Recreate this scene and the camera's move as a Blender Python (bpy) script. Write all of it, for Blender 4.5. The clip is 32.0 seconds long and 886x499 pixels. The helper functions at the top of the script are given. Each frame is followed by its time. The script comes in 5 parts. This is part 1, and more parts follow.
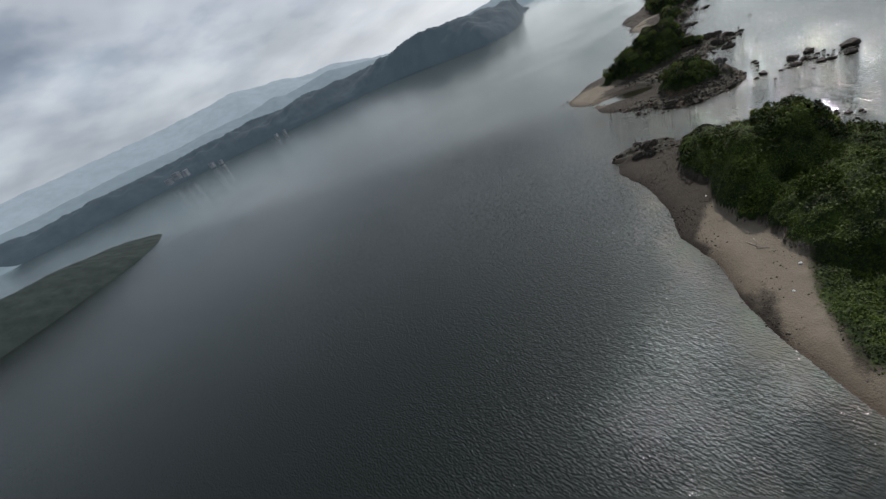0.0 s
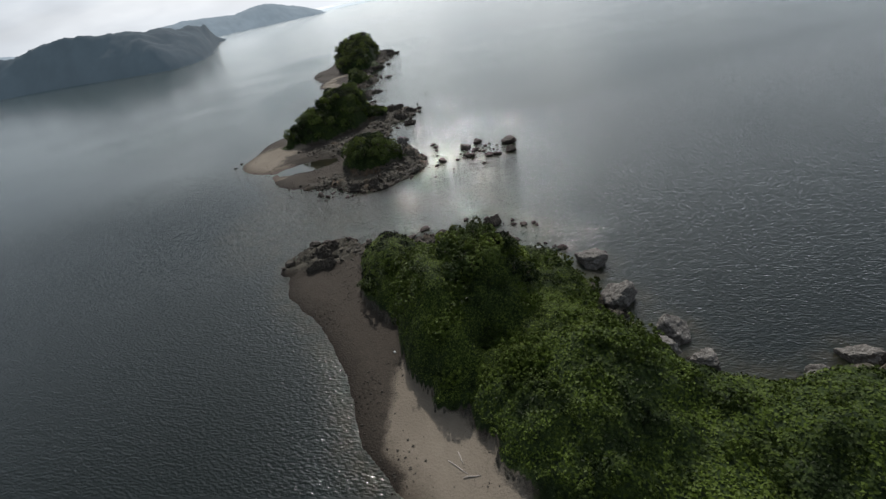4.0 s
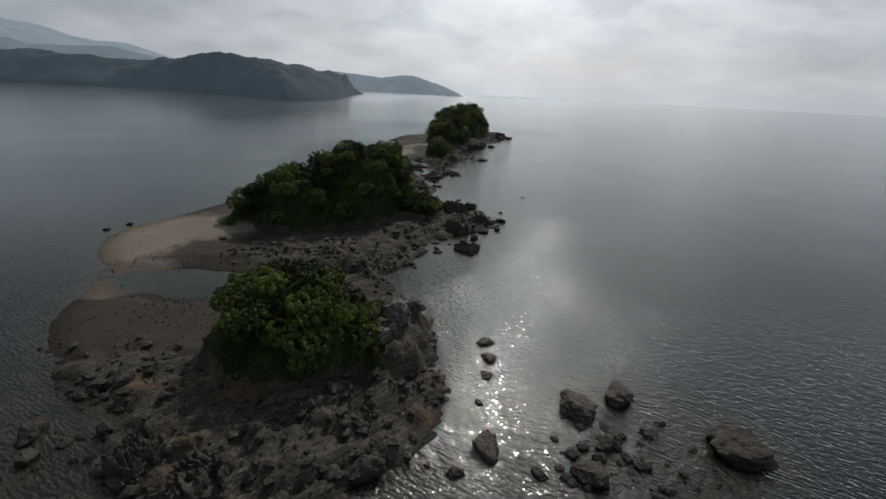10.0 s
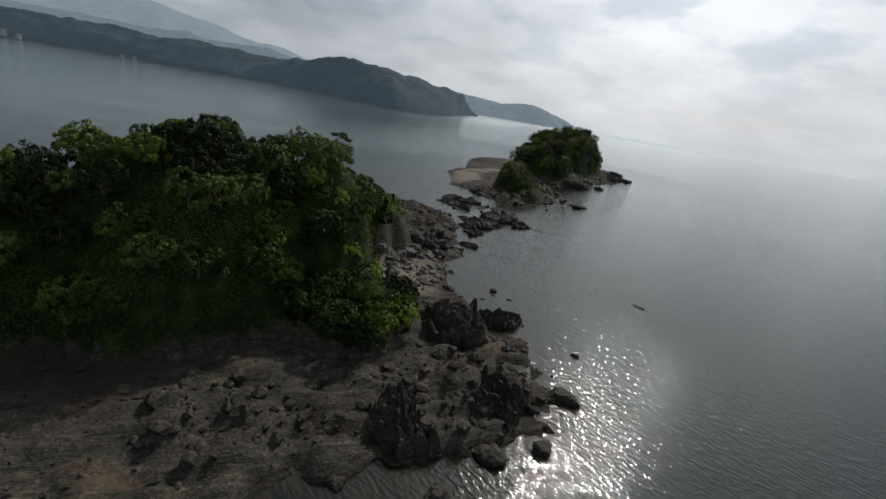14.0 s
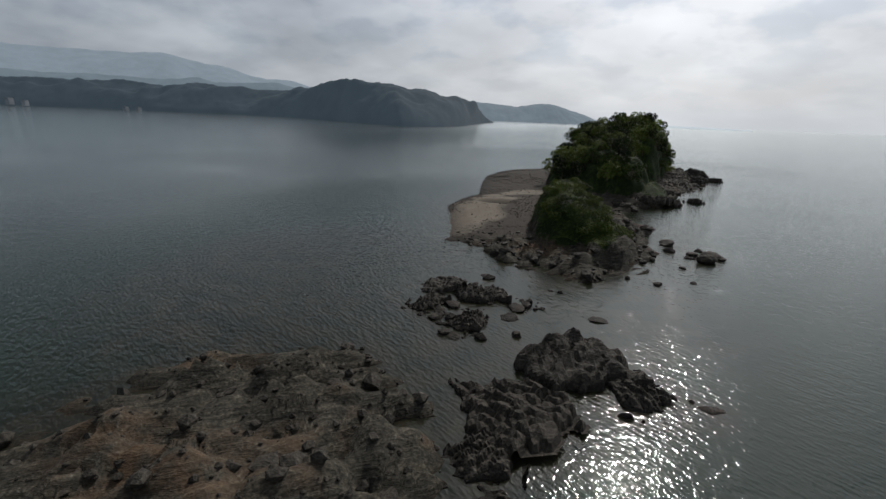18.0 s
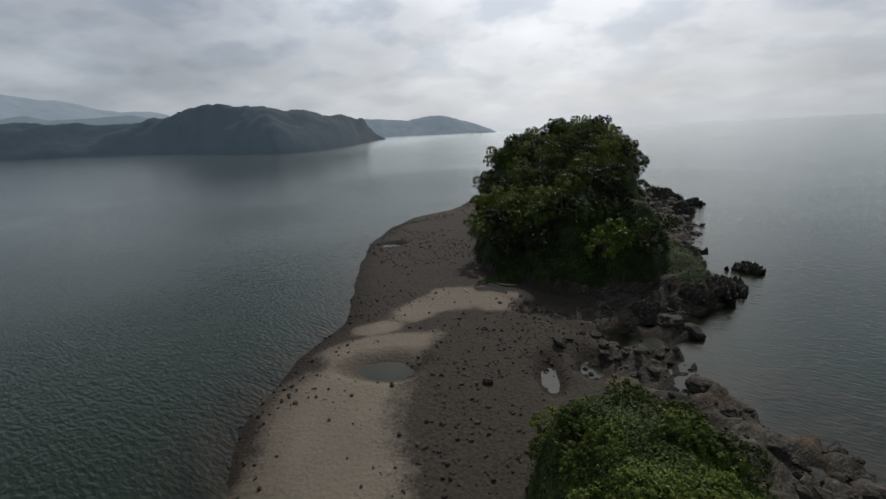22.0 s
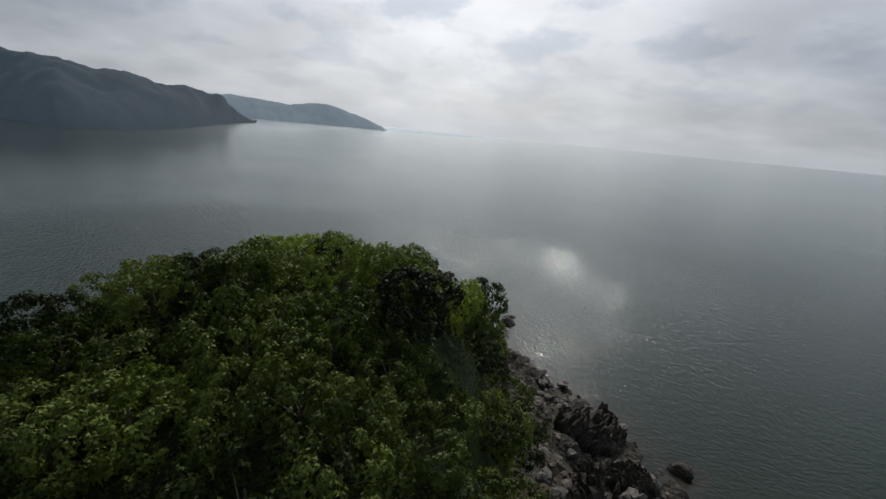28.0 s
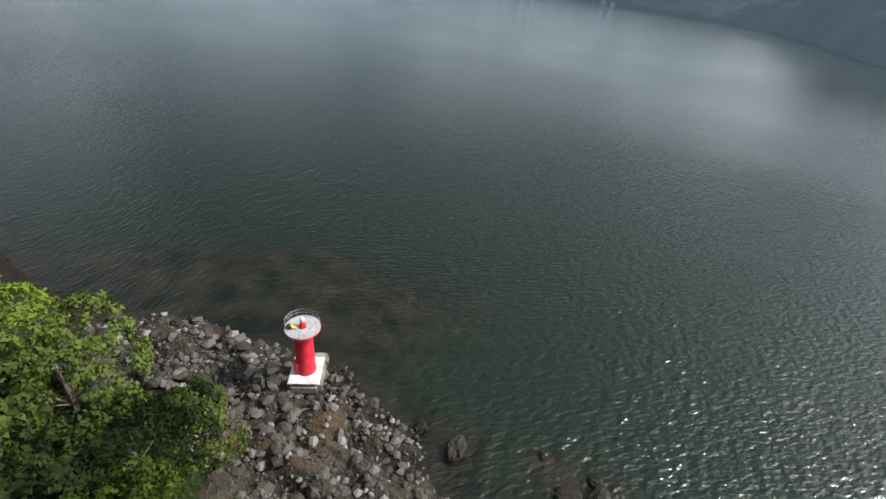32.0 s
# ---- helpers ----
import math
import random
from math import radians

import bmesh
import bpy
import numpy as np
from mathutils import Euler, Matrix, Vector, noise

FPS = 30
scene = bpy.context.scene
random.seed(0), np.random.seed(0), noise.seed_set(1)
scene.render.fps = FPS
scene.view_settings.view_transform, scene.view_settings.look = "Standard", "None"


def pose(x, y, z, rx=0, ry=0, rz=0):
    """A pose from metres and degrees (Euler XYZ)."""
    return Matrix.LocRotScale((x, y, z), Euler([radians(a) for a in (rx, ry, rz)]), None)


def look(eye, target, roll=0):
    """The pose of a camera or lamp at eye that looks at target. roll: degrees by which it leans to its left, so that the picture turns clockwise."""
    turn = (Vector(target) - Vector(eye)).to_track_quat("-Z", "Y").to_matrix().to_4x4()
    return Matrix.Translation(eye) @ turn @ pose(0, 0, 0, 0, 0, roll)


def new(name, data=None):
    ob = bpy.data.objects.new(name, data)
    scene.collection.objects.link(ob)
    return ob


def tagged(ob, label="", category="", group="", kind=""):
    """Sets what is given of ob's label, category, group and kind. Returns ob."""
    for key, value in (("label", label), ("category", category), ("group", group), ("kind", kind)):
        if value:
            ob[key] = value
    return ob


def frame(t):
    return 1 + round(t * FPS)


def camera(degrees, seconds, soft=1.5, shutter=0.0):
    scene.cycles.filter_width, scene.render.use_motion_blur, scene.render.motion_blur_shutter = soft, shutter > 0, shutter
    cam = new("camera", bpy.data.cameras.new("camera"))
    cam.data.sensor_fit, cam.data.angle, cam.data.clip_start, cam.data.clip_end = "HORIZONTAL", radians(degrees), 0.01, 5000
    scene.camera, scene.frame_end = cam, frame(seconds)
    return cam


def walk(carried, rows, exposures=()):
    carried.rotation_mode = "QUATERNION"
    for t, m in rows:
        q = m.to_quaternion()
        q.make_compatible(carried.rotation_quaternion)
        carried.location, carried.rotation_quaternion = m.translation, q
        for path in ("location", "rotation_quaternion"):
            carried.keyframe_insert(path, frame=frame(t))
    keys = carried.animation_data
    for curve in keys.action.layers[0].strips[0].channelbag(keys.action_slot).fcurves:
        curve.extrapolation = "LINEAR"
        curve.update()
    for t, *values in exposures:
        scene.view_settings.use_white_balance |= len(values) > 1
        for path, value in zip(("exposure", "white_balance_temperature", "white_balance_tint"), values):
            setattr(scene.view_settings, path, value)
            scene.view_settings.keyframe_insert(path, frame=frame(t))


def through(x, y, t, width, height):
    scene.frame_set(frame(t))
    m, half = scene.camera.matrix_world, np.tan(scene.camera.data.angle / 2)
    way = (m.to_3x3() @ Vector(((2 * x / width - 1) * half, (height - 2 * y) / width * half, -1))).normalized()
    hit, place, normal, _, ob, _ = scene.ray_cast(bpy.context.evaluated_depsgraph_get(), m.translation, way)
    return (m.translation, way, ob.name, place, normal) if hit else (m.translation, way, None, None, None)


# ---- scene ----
cam = camera(91.0, 32.0)
PATH = [
    (0, (-1.495, -0.631, 104.687), (-2.553, 0.849, 103.856), -26.47),
    (0.5, (-5.653, 8.785, 105.251), (-6.406, 10.427, 104.392), -29.65),
    (1, (-9.043, 18.790, 105.790), (-9.412, 20.488, 104.800), -29.39),
    (1.5, (-10.807, 29.711, 106.000), (-10.846, 31.385, 104.907), -30.25),
    (2, (-10.457, 41.932, 105.393), (-10.208, 43.571, 104.275), -28.95),
    (2.5, (-7.684, 54.871, 103.605), (-7.306, 56.489, 102.493), -25.70),
    (3, (-2.697, 67.956, 100.790), (-2.370, 69.592, 99.687), -22.25),
    (3.5, (3.960, 80.818, 96.934), (4.222, 82.469, 95.836), -17.11),
    (4, (11.375, 93.502, 92.193), (11.486, 95.195, 91.135), -11.98),
    (4.5, (18.361, 106.922, 87.408), (18.368, 108.645, 86.393), -8.45),
    (6.5, (37.699, 168.989, 70.864), (37.266, 170.711, 69.944), 5.10),
    (7, (39.660, 185.023, 67.978), (39.165, 186.742, 67.085), 8.01),
    (7.5, (40.111, 200.746, 65.440), (39.607, 202.486, 64.594), 9.20),
    (8, (39.070, 216.219, 63.179), (38.641, 217.994, 62.364), 7.92),
    (8.5, (37.643, 231.592, 61.031), (37.336, 233.404, 60.242), 5.63),
    (9, (36.362, 247.385, 58.765), (36.107, 249.229, 58.033), 5.00),
    (9.5, (35.458, 263.653, 56.720), (35.228, 265.512, 56.020), 4.52),
    (10, (34.794, 280.011, 54.985), (34.610, 281.877, 54.289), 3.08),
    (10.5, (34.632, 295.941, 53.136), (34.509, 297.808, 52.432), 1.31),
    (11, (34.875, 311.813, 50.729), (34.787, 313.675, 50.004), 0.75),
    (11.5, (35.467, 326.751, 48.436), (35.375, 328.610, 47.702), 1.36),
    (12, (36.692, 342.412, 46.304), (36.517, 344.271, 45.587), 3.33),
    (12.5, (37.923, 358.369, 44.275), (37.679, 360.232, 43.591), 4.27),
    (13, (38.775, 374.861, 42.335), (38.398, 376.728, 41.727), 5.93),
    (13.5, (38.903, 391.200, 41.212), (38.394, 393.033, 40.595), 8.57),
    (15.5, (31.989, 451.084, 38.520), (31.120, 452.760, 37.863), 9.69),
    (16, (27.687, 465.292, 37.232), (26.742, 466.918, 36.551), 10.03),
    (16.5, (23.034, 478.950, 35.461), (22.078, 480.559, 34.755), 10.13),
    (17, (18.003, 491.829, 33.924), (17.075, 493.486, 33.297), 8.46),
    (17.5, (12.396, 504.616, 33.587), (11.556, 506.330, 32.990), 5.09),
    (18, (6.582, 517.712, 33.810), (5.831, 519.468, 33.215), 2.40),
    (18.5, (1.397, 530.760, 34.032), (0.667, 532.531, 33.457), 1.47),
    (19, (-3.189, 544.266, 34.484), (-3.901, 546.044, 33.909), 1.10),
    (19.5, (-7.488, 557.879, 34.854), (-8.180, 559.663, 34.271), 0.68),
    (20, (-11.236, 571.431, 35.399), (-11.870, 573.240, 34.827), -0.68),
    (20.5, (-14.697, 584.950, 35.622), (-15.236, 586.792, 35.057), -2.68),
    (21, (-17.231, 598.824, 35.969), (-17.724, 600.685, 35.430), -3.18),
    (21.5, (-19.270, 612.924, 36.446), (-19.708, 614.799, 35.904), -2.60),
    (22, (-20.775, 626.798, 36.809), (-21.143, 628.690, 36.275), -2.47),
    (22.5, (-21.882, 640.878, 37.494), (-22.157, 642.799, 37.012), -3.91),
    (23, (-21.921, 655.523, 38.549), (-22.124, 657.474, 38.159), -4.74),
    (23.5, (-21.440, 669.905, 40.084), (-21.567, 671.862, 39.695), -4.42),
    (24, (-20.367, 684.113, 41.271), (-20.385, 686.070, 40.860), -3.33),
    (24.5, (-19.041, 697.740, 42.601), (-18.892, 699.692, 42.193), -2.81),
    (25, (-16.867, 711.611, 44.283), (-16.590, 713.550, 43.877), -4.19),
    (25.5, (-14.619, 724.863, 45.734), (-14.236, 726.785, 45.332), -6.01),
    (27.5, (3.847, 773.739, 50.609), (4.161, 775.647, 50.097), -0.12),
    (28, (9.192, 786.349, 51.663), (9.329, 788.271, 51.127), 5.56),
    (28.5, (13.882, 799.051, 52.442), (13.771, 800.964, 51.869), 9.92),
    (29, (17.483, 811.920, 53.149), (17.064, 813.763, 52.494), 14.98),
    (29.5, (19.025, 824.931, 53.439), (18.303, 826.631, 52.671), 16.80),
    (30, (18.603, 837.474, 52.989), (17.502, 838.883, 52.092), 15.74),
    (30.5, (16.412, 848.967, 52.066), (15.011, 849.976, 51.057), 12.13),
    (31, (12.519, 859.318, 51.012), (10.977, 859.976, 49.921), 9.64),
    (31.5, (7.078, 868.821, 49.083), (5.460, 869.175, 47.961), 9.04),
    (32, (0.426, 878.142, 45.718), (-1.243, 878.373, 44.640), 7.33),
]
EXPOSURES = [(0, 0.78), (1, 0.78), (2, 0.86), (4, 0.92), (7, 0.60), (9, 0.38), (11, 0.34), (13, 0.36), (16, 0.46), (19, 0.34), (21, 0.36), (25, 0.30), (28, 0.34), (29, 0.42), (30, 0.66), (31, 1.12), (32, 1.38)]
walk(cam, [(t, look(eye, target, roll)) for t, eye, target, roll in PATH], EXPOSURES)

# ---- light ----
SUN_TURN, SUN_HEIGHT = 5.0, 43.0
world = bpy.data.worlds.new("sky")
scene.world = world
world.use_nodes = True


class Nodes:
    """Short hand for building a node tree."""

    def __init__(self, tree):
        self.tree = tree
        tree.nodes.clear()

    def __call__(self, kind, **values):
        node = self.tree.nodes.new(kind)
        for key, value in values.items():
            if key.startswith("in_"):
                slot = key[3:]
                socket = node.inputs[int(slot)] if slot.isdigit() else node.inputs[slot.replace("_", " ")]
                if hasattr(value, "is_output"):
                    self.tree.links.new(value, socket)
                else:
                    socket.default_value = value
            else:
                setattr(node, key, value)
        return node

    def math(self, op, a, b=0.0, clamp=False):
        return self("ShaderNodeMath", operation=op, in_0=a, in_1=b, use_clamp=clamp).outputs[0]

    def noise(self, vector, scale, detail=3.0, rough=0.55, stretch=None):
        if stretch:
            vector = self("ShaderNodeVectorMath", operation="MULTIPLY", in_0=vector, in_1=stretch).outputs[0]
        return self("ShaderNodeTexNoise", in_Vector=vector, in_Scale=scale, in_Detail=detail, in_Roughness=rough).outputs["Fac"]

    def ramp(self, fac, stops):
        node = self("ShaderNodeValToRGB", in_0=fac)
        ramp = node.color_ramp
        while len(ramp.elements) < len(stops):
            ramp.elements.new(0.5)
        for element, (at, colour) in zip(ramp.elements, stops):
            element.position, element.color = at, (*colour, 1)
        return node.outputs[0]

    def mix(self, fac, a, b):
        node = self("ShaderNodeMix", data_type="RGBA", in_0=fac)
        for slot, value in ((6, a), (7, b)):
            if hasattr(value, "is_output"):
                self.tree.links.new(value, node.inputs[slot])
            else:
                node.inputs[slot].default_value = (*value, 1)
        return node.outputs[2]

    def bump(self, height, strength, distance):
        return self("ShaderNodeBump", in_Height=height, in_Strength=strength, in_Distance=distance).outputs[0]


n = Nodes(world.node_tree)
sky = n("ShaderNodeTexSky", sky_type="NISHITA", sun_disc=False, sun_elevation=radians(SUN_HEIGHT), sun_rotation=radians(SUN_TURN), dust_density=4.0)
way = n("ShaderNodeTexCoord").outputs["Generated"]
split = n("ShaderNodeSeparateXYZ", in_0=way)
up = n.math("MAXIMUM", split.outputs[2], 0.0)
level = n.math("ADD", up, 0.30)
flat = n("ShaderNodeCombineXYZ", in_0=n.math("DIVIDE", split.outputs[0], level), in_1=n.math("DIVIDE", split.outputs[1], level)).outputs[0]
cloud = n.mix(0.42, n("ShaderNodeTexNoise", in_Vector=flat, in_Scale=2.3, in_Detail=3.5, in_Roughness=0.45).outputs["Fac"], n("ShaderNodeTexNoise", in_Vector=flat, in_Scale=0.75, in_Detail=2.0).outputs["Fac"])
layer = n.ramp(cloud, [(0.38, (0.12, 0.145, 0.185)), (0.47, (0.22, 0.25, 0.30)), (0.60, (0.42, 0.455, 0.50))])
sun_way = Vector((math.sin(radians(SUN_TURN)) * math.cos(radians(SUN_HEIGHT)), math.cos(radians(SUN_TURN)) * math.cos(radians(SUN_HEIGHT)), math.sin(radians(SUN_HEIGHT))))
toward = n.math("MAXIMUM", n("ShaderNodeVectorMath", operation="DOT_PRODUCT", in_0=way, in_1=sun_way).outputs["Value"], 0.0)
glow = n.math("POWER", toward, 3.2)
aureole = n.math("MULTIPLY", n.math("POWER", toward, 18.0), 0.75)
haze = n.math("POWER", n.math("SUBTRACT", 1.0, up), 8.0)
veil = n.mix(n.math("MULTIPLY", haze, 0.75), layer, (0.40, 0.435, 0.475))
lit = n.mix(n.math("MULTIPLY", glow, 0.74), veil, (0.86, 0.89, 0.935))
far = n("ShaderNodeVectorMath", operation="SCALE", in_0=sky.outputs[0], in_Scale=0.012).outputs[0]
total = n("ShaderNodeVectorMath", operation="ADD", in_0=lit, in_1=far).outputs[0]
total = n("ShaderNodeVectorMath", operation="ADD", in_0=total, in_1=n("ShaderNodeCombineXYZ", in_0=aureole, in_1=aureole, in_2=aureole).outputs[0]).outputs[0]
sideward = n.math("SUBTRACT", 1.0, n.math("MULTIPLY", n.math("ABSOLUTE", split.outputs[0]), 0.24))
western = n.math("MULTIPLY", n.math("MAXIMUM", n.math("MULTIPLY", split.outputs[0], -1.0), 0.0), n("ShaderNodeMapRange", in_Value=up, in_1=0.20, in_2=0.52, in_3=0.0, in_4=0.55).outputs[0])
sideward = n.math("SUBTRACT", sideward, western)
total = n("ShaderNodeVectorMath", operation="SCALE", in_0=total, in_Scale=sideward).outputs[0]
patch = n.noise(flat, 3.1, 4.0, 0.5)
shade = n.ramp(patch, [(0.40, (0.74, 0.785, 0.84)), (0.52, (1, 1, 1))])
total = n("ShaderNodeVectorMath", operation="MULTIPLY", in_0=total, in_1=n.mix(n.math("MULTIPLY", up, 4.0, True), (1.0, 1.0, 1.0), shade)).outputs[0]
n("ShaderNodeOutputWorld", in_0=n("ShaderNodeBackground", in_Color=total, in_Strength=0.92).outputs[0])

sun = new("sun", bpy.data.lights.new("sun", "SUN"))
sun.data.energy, sun.data.angle, sun.data.color = 2.4, radians(1.2), (1.0, 0.95, 0.90)
sun.matrix_world = look(sun_way * 100, (0, 0, 0))


# ---- materials ----
def material(name):
    m = bpy.data.materials.new(name)
    m.use_nodes = True
    nodes = Nodes(m.node_tree)
    return m, nodes, nodes("ShaderNodeNewGeometry").outputs["Position"]


def finish(nodes, colour, rough, normal=None, **more):
    shader = nodes("ShaderNodeBsdfPrincipled", in_Base_Color=colour, in_Roughness=rough, **{"in_Specular_IOR_Level": 0.12, **more})
    if normal is not None:
        nodes.tree.links.new(normal, shader.inputs["Normal"])
    nodes("ShaderNodeOutputMaterial", in_0=shader.outputs[0])


def water_material():
    """Clear sea water with wind ripples, freshest in the south and off the north point, and a calm far offing."""
    m, n, at = material("sea_water")
    where = n("ShaderNodeSeparateXYZ", in_0=at)
    patch = n.math("MULTIPLY", n.math("SUBTRACT", n.noise(at, 0.012, 1.0, 0.5), 0.5), 0.5)
    def slope(value, start, end, low, high):
        return n("ShaderNodeMapRange", in_Value=value, in_1=start, in_2=end, in_3=low, in_4=high).outputs[0]

    x, y = where.outputs[0], where.outputs[1]

    def zone(cx, cy, rx, ry, high):
        """A wind-ruffled reach of the sea, an oval with soft edges."""
        u = n.math("DIVIDE", n.math("SUBTRACT", x, cx), rx)
        v = n.math("DIVIDE", n.math("SUBTRACT", y, cy), ry)
        r = n.math("ADD", n.math("MULTIPLY", u, u), n.math("MULTIPLY", v, v))
        return n("ShaderNodeMapRange", interpolation_type="SMOOTHSTEP", in_Value=r, in_1=0.0, in_2=2.2, in_3=high, in_4=0.0).outputs[0]

    breeze = n.math("ADD", patch, n("ShaderNodeMapRange", interpolation_type="SMOOTHSTEP", in_Value=y, in_1=330.0, in_2=440.0, in_3=1.1, in_4=0.33).outputs[0])
    for row in ((34, 345, 20, 28, -0.4), (68, 430, 50, 60, 0.1), (-90, 150, 90, 130, -0.25), (-75, 640, 45, 100, 0.4), (-10, 935, 130, 85, 0.75)):
        breeze = n.math("ADD", breeze, zone(*row))
    breeze = n.math("MAXIMUM", breeze, 0.14)
    breeze = n.math("MULTIPLY", breeze, slope(x, 80.0, 200.0, 1.0, 0.8))
    breeze = n.math("MULTIPLY", breeze, slope(x, -100.0, -350.0, 1.0, 0.45))
    offing = n.math("ADD", n.math("SUBTRACT", y, 450.0), n.math("MULTIPLY", n.math("MINIMUM", n.math("ADD", x, 150.0), 0.0), 1.5))
    breeze = n.math("MINIMUM", breeze, 1.4)
    chop = n.math("ADD", slope(offing, 300.0, 1100.0, 0.06, 0.095), slope(x, -100.0, -420.0, 0.0, 0.075))
    turned = n("ShaderNodeMapping", in_Vector=at, in_Rotation=(0, 0, radians(24))).outputs[0]
    crossed = n("ShaderNodeMapping", in_Vector=at, in_Rotation=(0, 0, radians(78))).outputs[0]
    ripple = n.noise(turned, 1.6, 1.0, 0.4, (0.5, 1.1, 1.0))
    ripple = n.mix(slope(y, 835.0, 880.0, 0.0, 1.0), ripple, n.noise(crossed, 1.3, 1.0, 0.4, (0.5, 1.1, 1.0)))
    cross = n.noise(at, 3.0, 1.0, 0.4, (1.0, 0.7, 1.0))
    swell = n.noise(turned, 0.52, 1.0, 0.4, (0.6, 1.1, 1.0))
    height = n.math("ADD", n.math("ADD", n.math("MULTIPLY", ripple, 0.34), n.math("MULTIPLY", swell, 0.24)), n.math("MULTIPLY", cross, 0.105))
    water_kind = n("ShaderNodeSeparateColor", in_0=n("ShaderNodeVertexColor", layer_name="clear_water").outputs[0])
    shallow, weedy, pool = water_kind.outputs
    height = n.math("MULTIPLY", height, n.math("MULTIPLY", breeze, n.math("SUBTRACT", 1.0, n.math("MULTIPLY", pool, 0.95))))
    normal = n.bump(height, 1.0, 1.0)
    gloss = n("ShaderNodeBsdfGlossy", in_Roughness=chop, in_Color=(0.94, 0.97, 0.965, 1), in_Normal=normal)
    clear = n("ShaderNodeBsdfTransparent", in_Color=(0.72, 0.82, 0.76, 1))
    silt = n("ShaderNodeMapRange", in_Value=where.outputs[1], in_1=330.0, in_2=580.0).outputs[0]
    weed = n.mix(n.ramp(n.noise(at, 0.20, 4.0, 0.62), [(0.36, (0, 0, 0)), (0.62, (1, 1, 1))]), (0.0045, 0.0058, 0.0036), (0.019, 0.0165, 0.0105))
    deep = n.mix(silt, (0.0032, 0.0050, 0.0046), (0.0070, 0.0132, 0.0080))
    scatter = n("ShaderNodeBsdfDiffuse", in_Color=n.mix(weedy, deep, weed), in_Normal=normal)
    passing = n("ShaderNodeBsdfTranslucent", in_Color=(0.11, 0.175, 0.125, 1), in_Normal=normal)
    turbid = n("ShaderNodeAddShader", in_0=scatter.outputs[0], in_1=passing.outputs[0])
    body = n("ShaderNodeMixShader", in_0=shallow, in_1=turbid.outputs[0], in_2=clear.outputs[0])
    fresnel = n("ShaderNodeFresnel", in_IOR=1.34, in_Normal=normal)
    mixed = n("ShaderNodeMixShader", in_0=fresnel.outputs[0], in_1=body.outputs[0], in_2=gloss.outputs[0])
    n("ShaderNodeOutputMaterial", in_0=mixed.outputs[0])
    return m


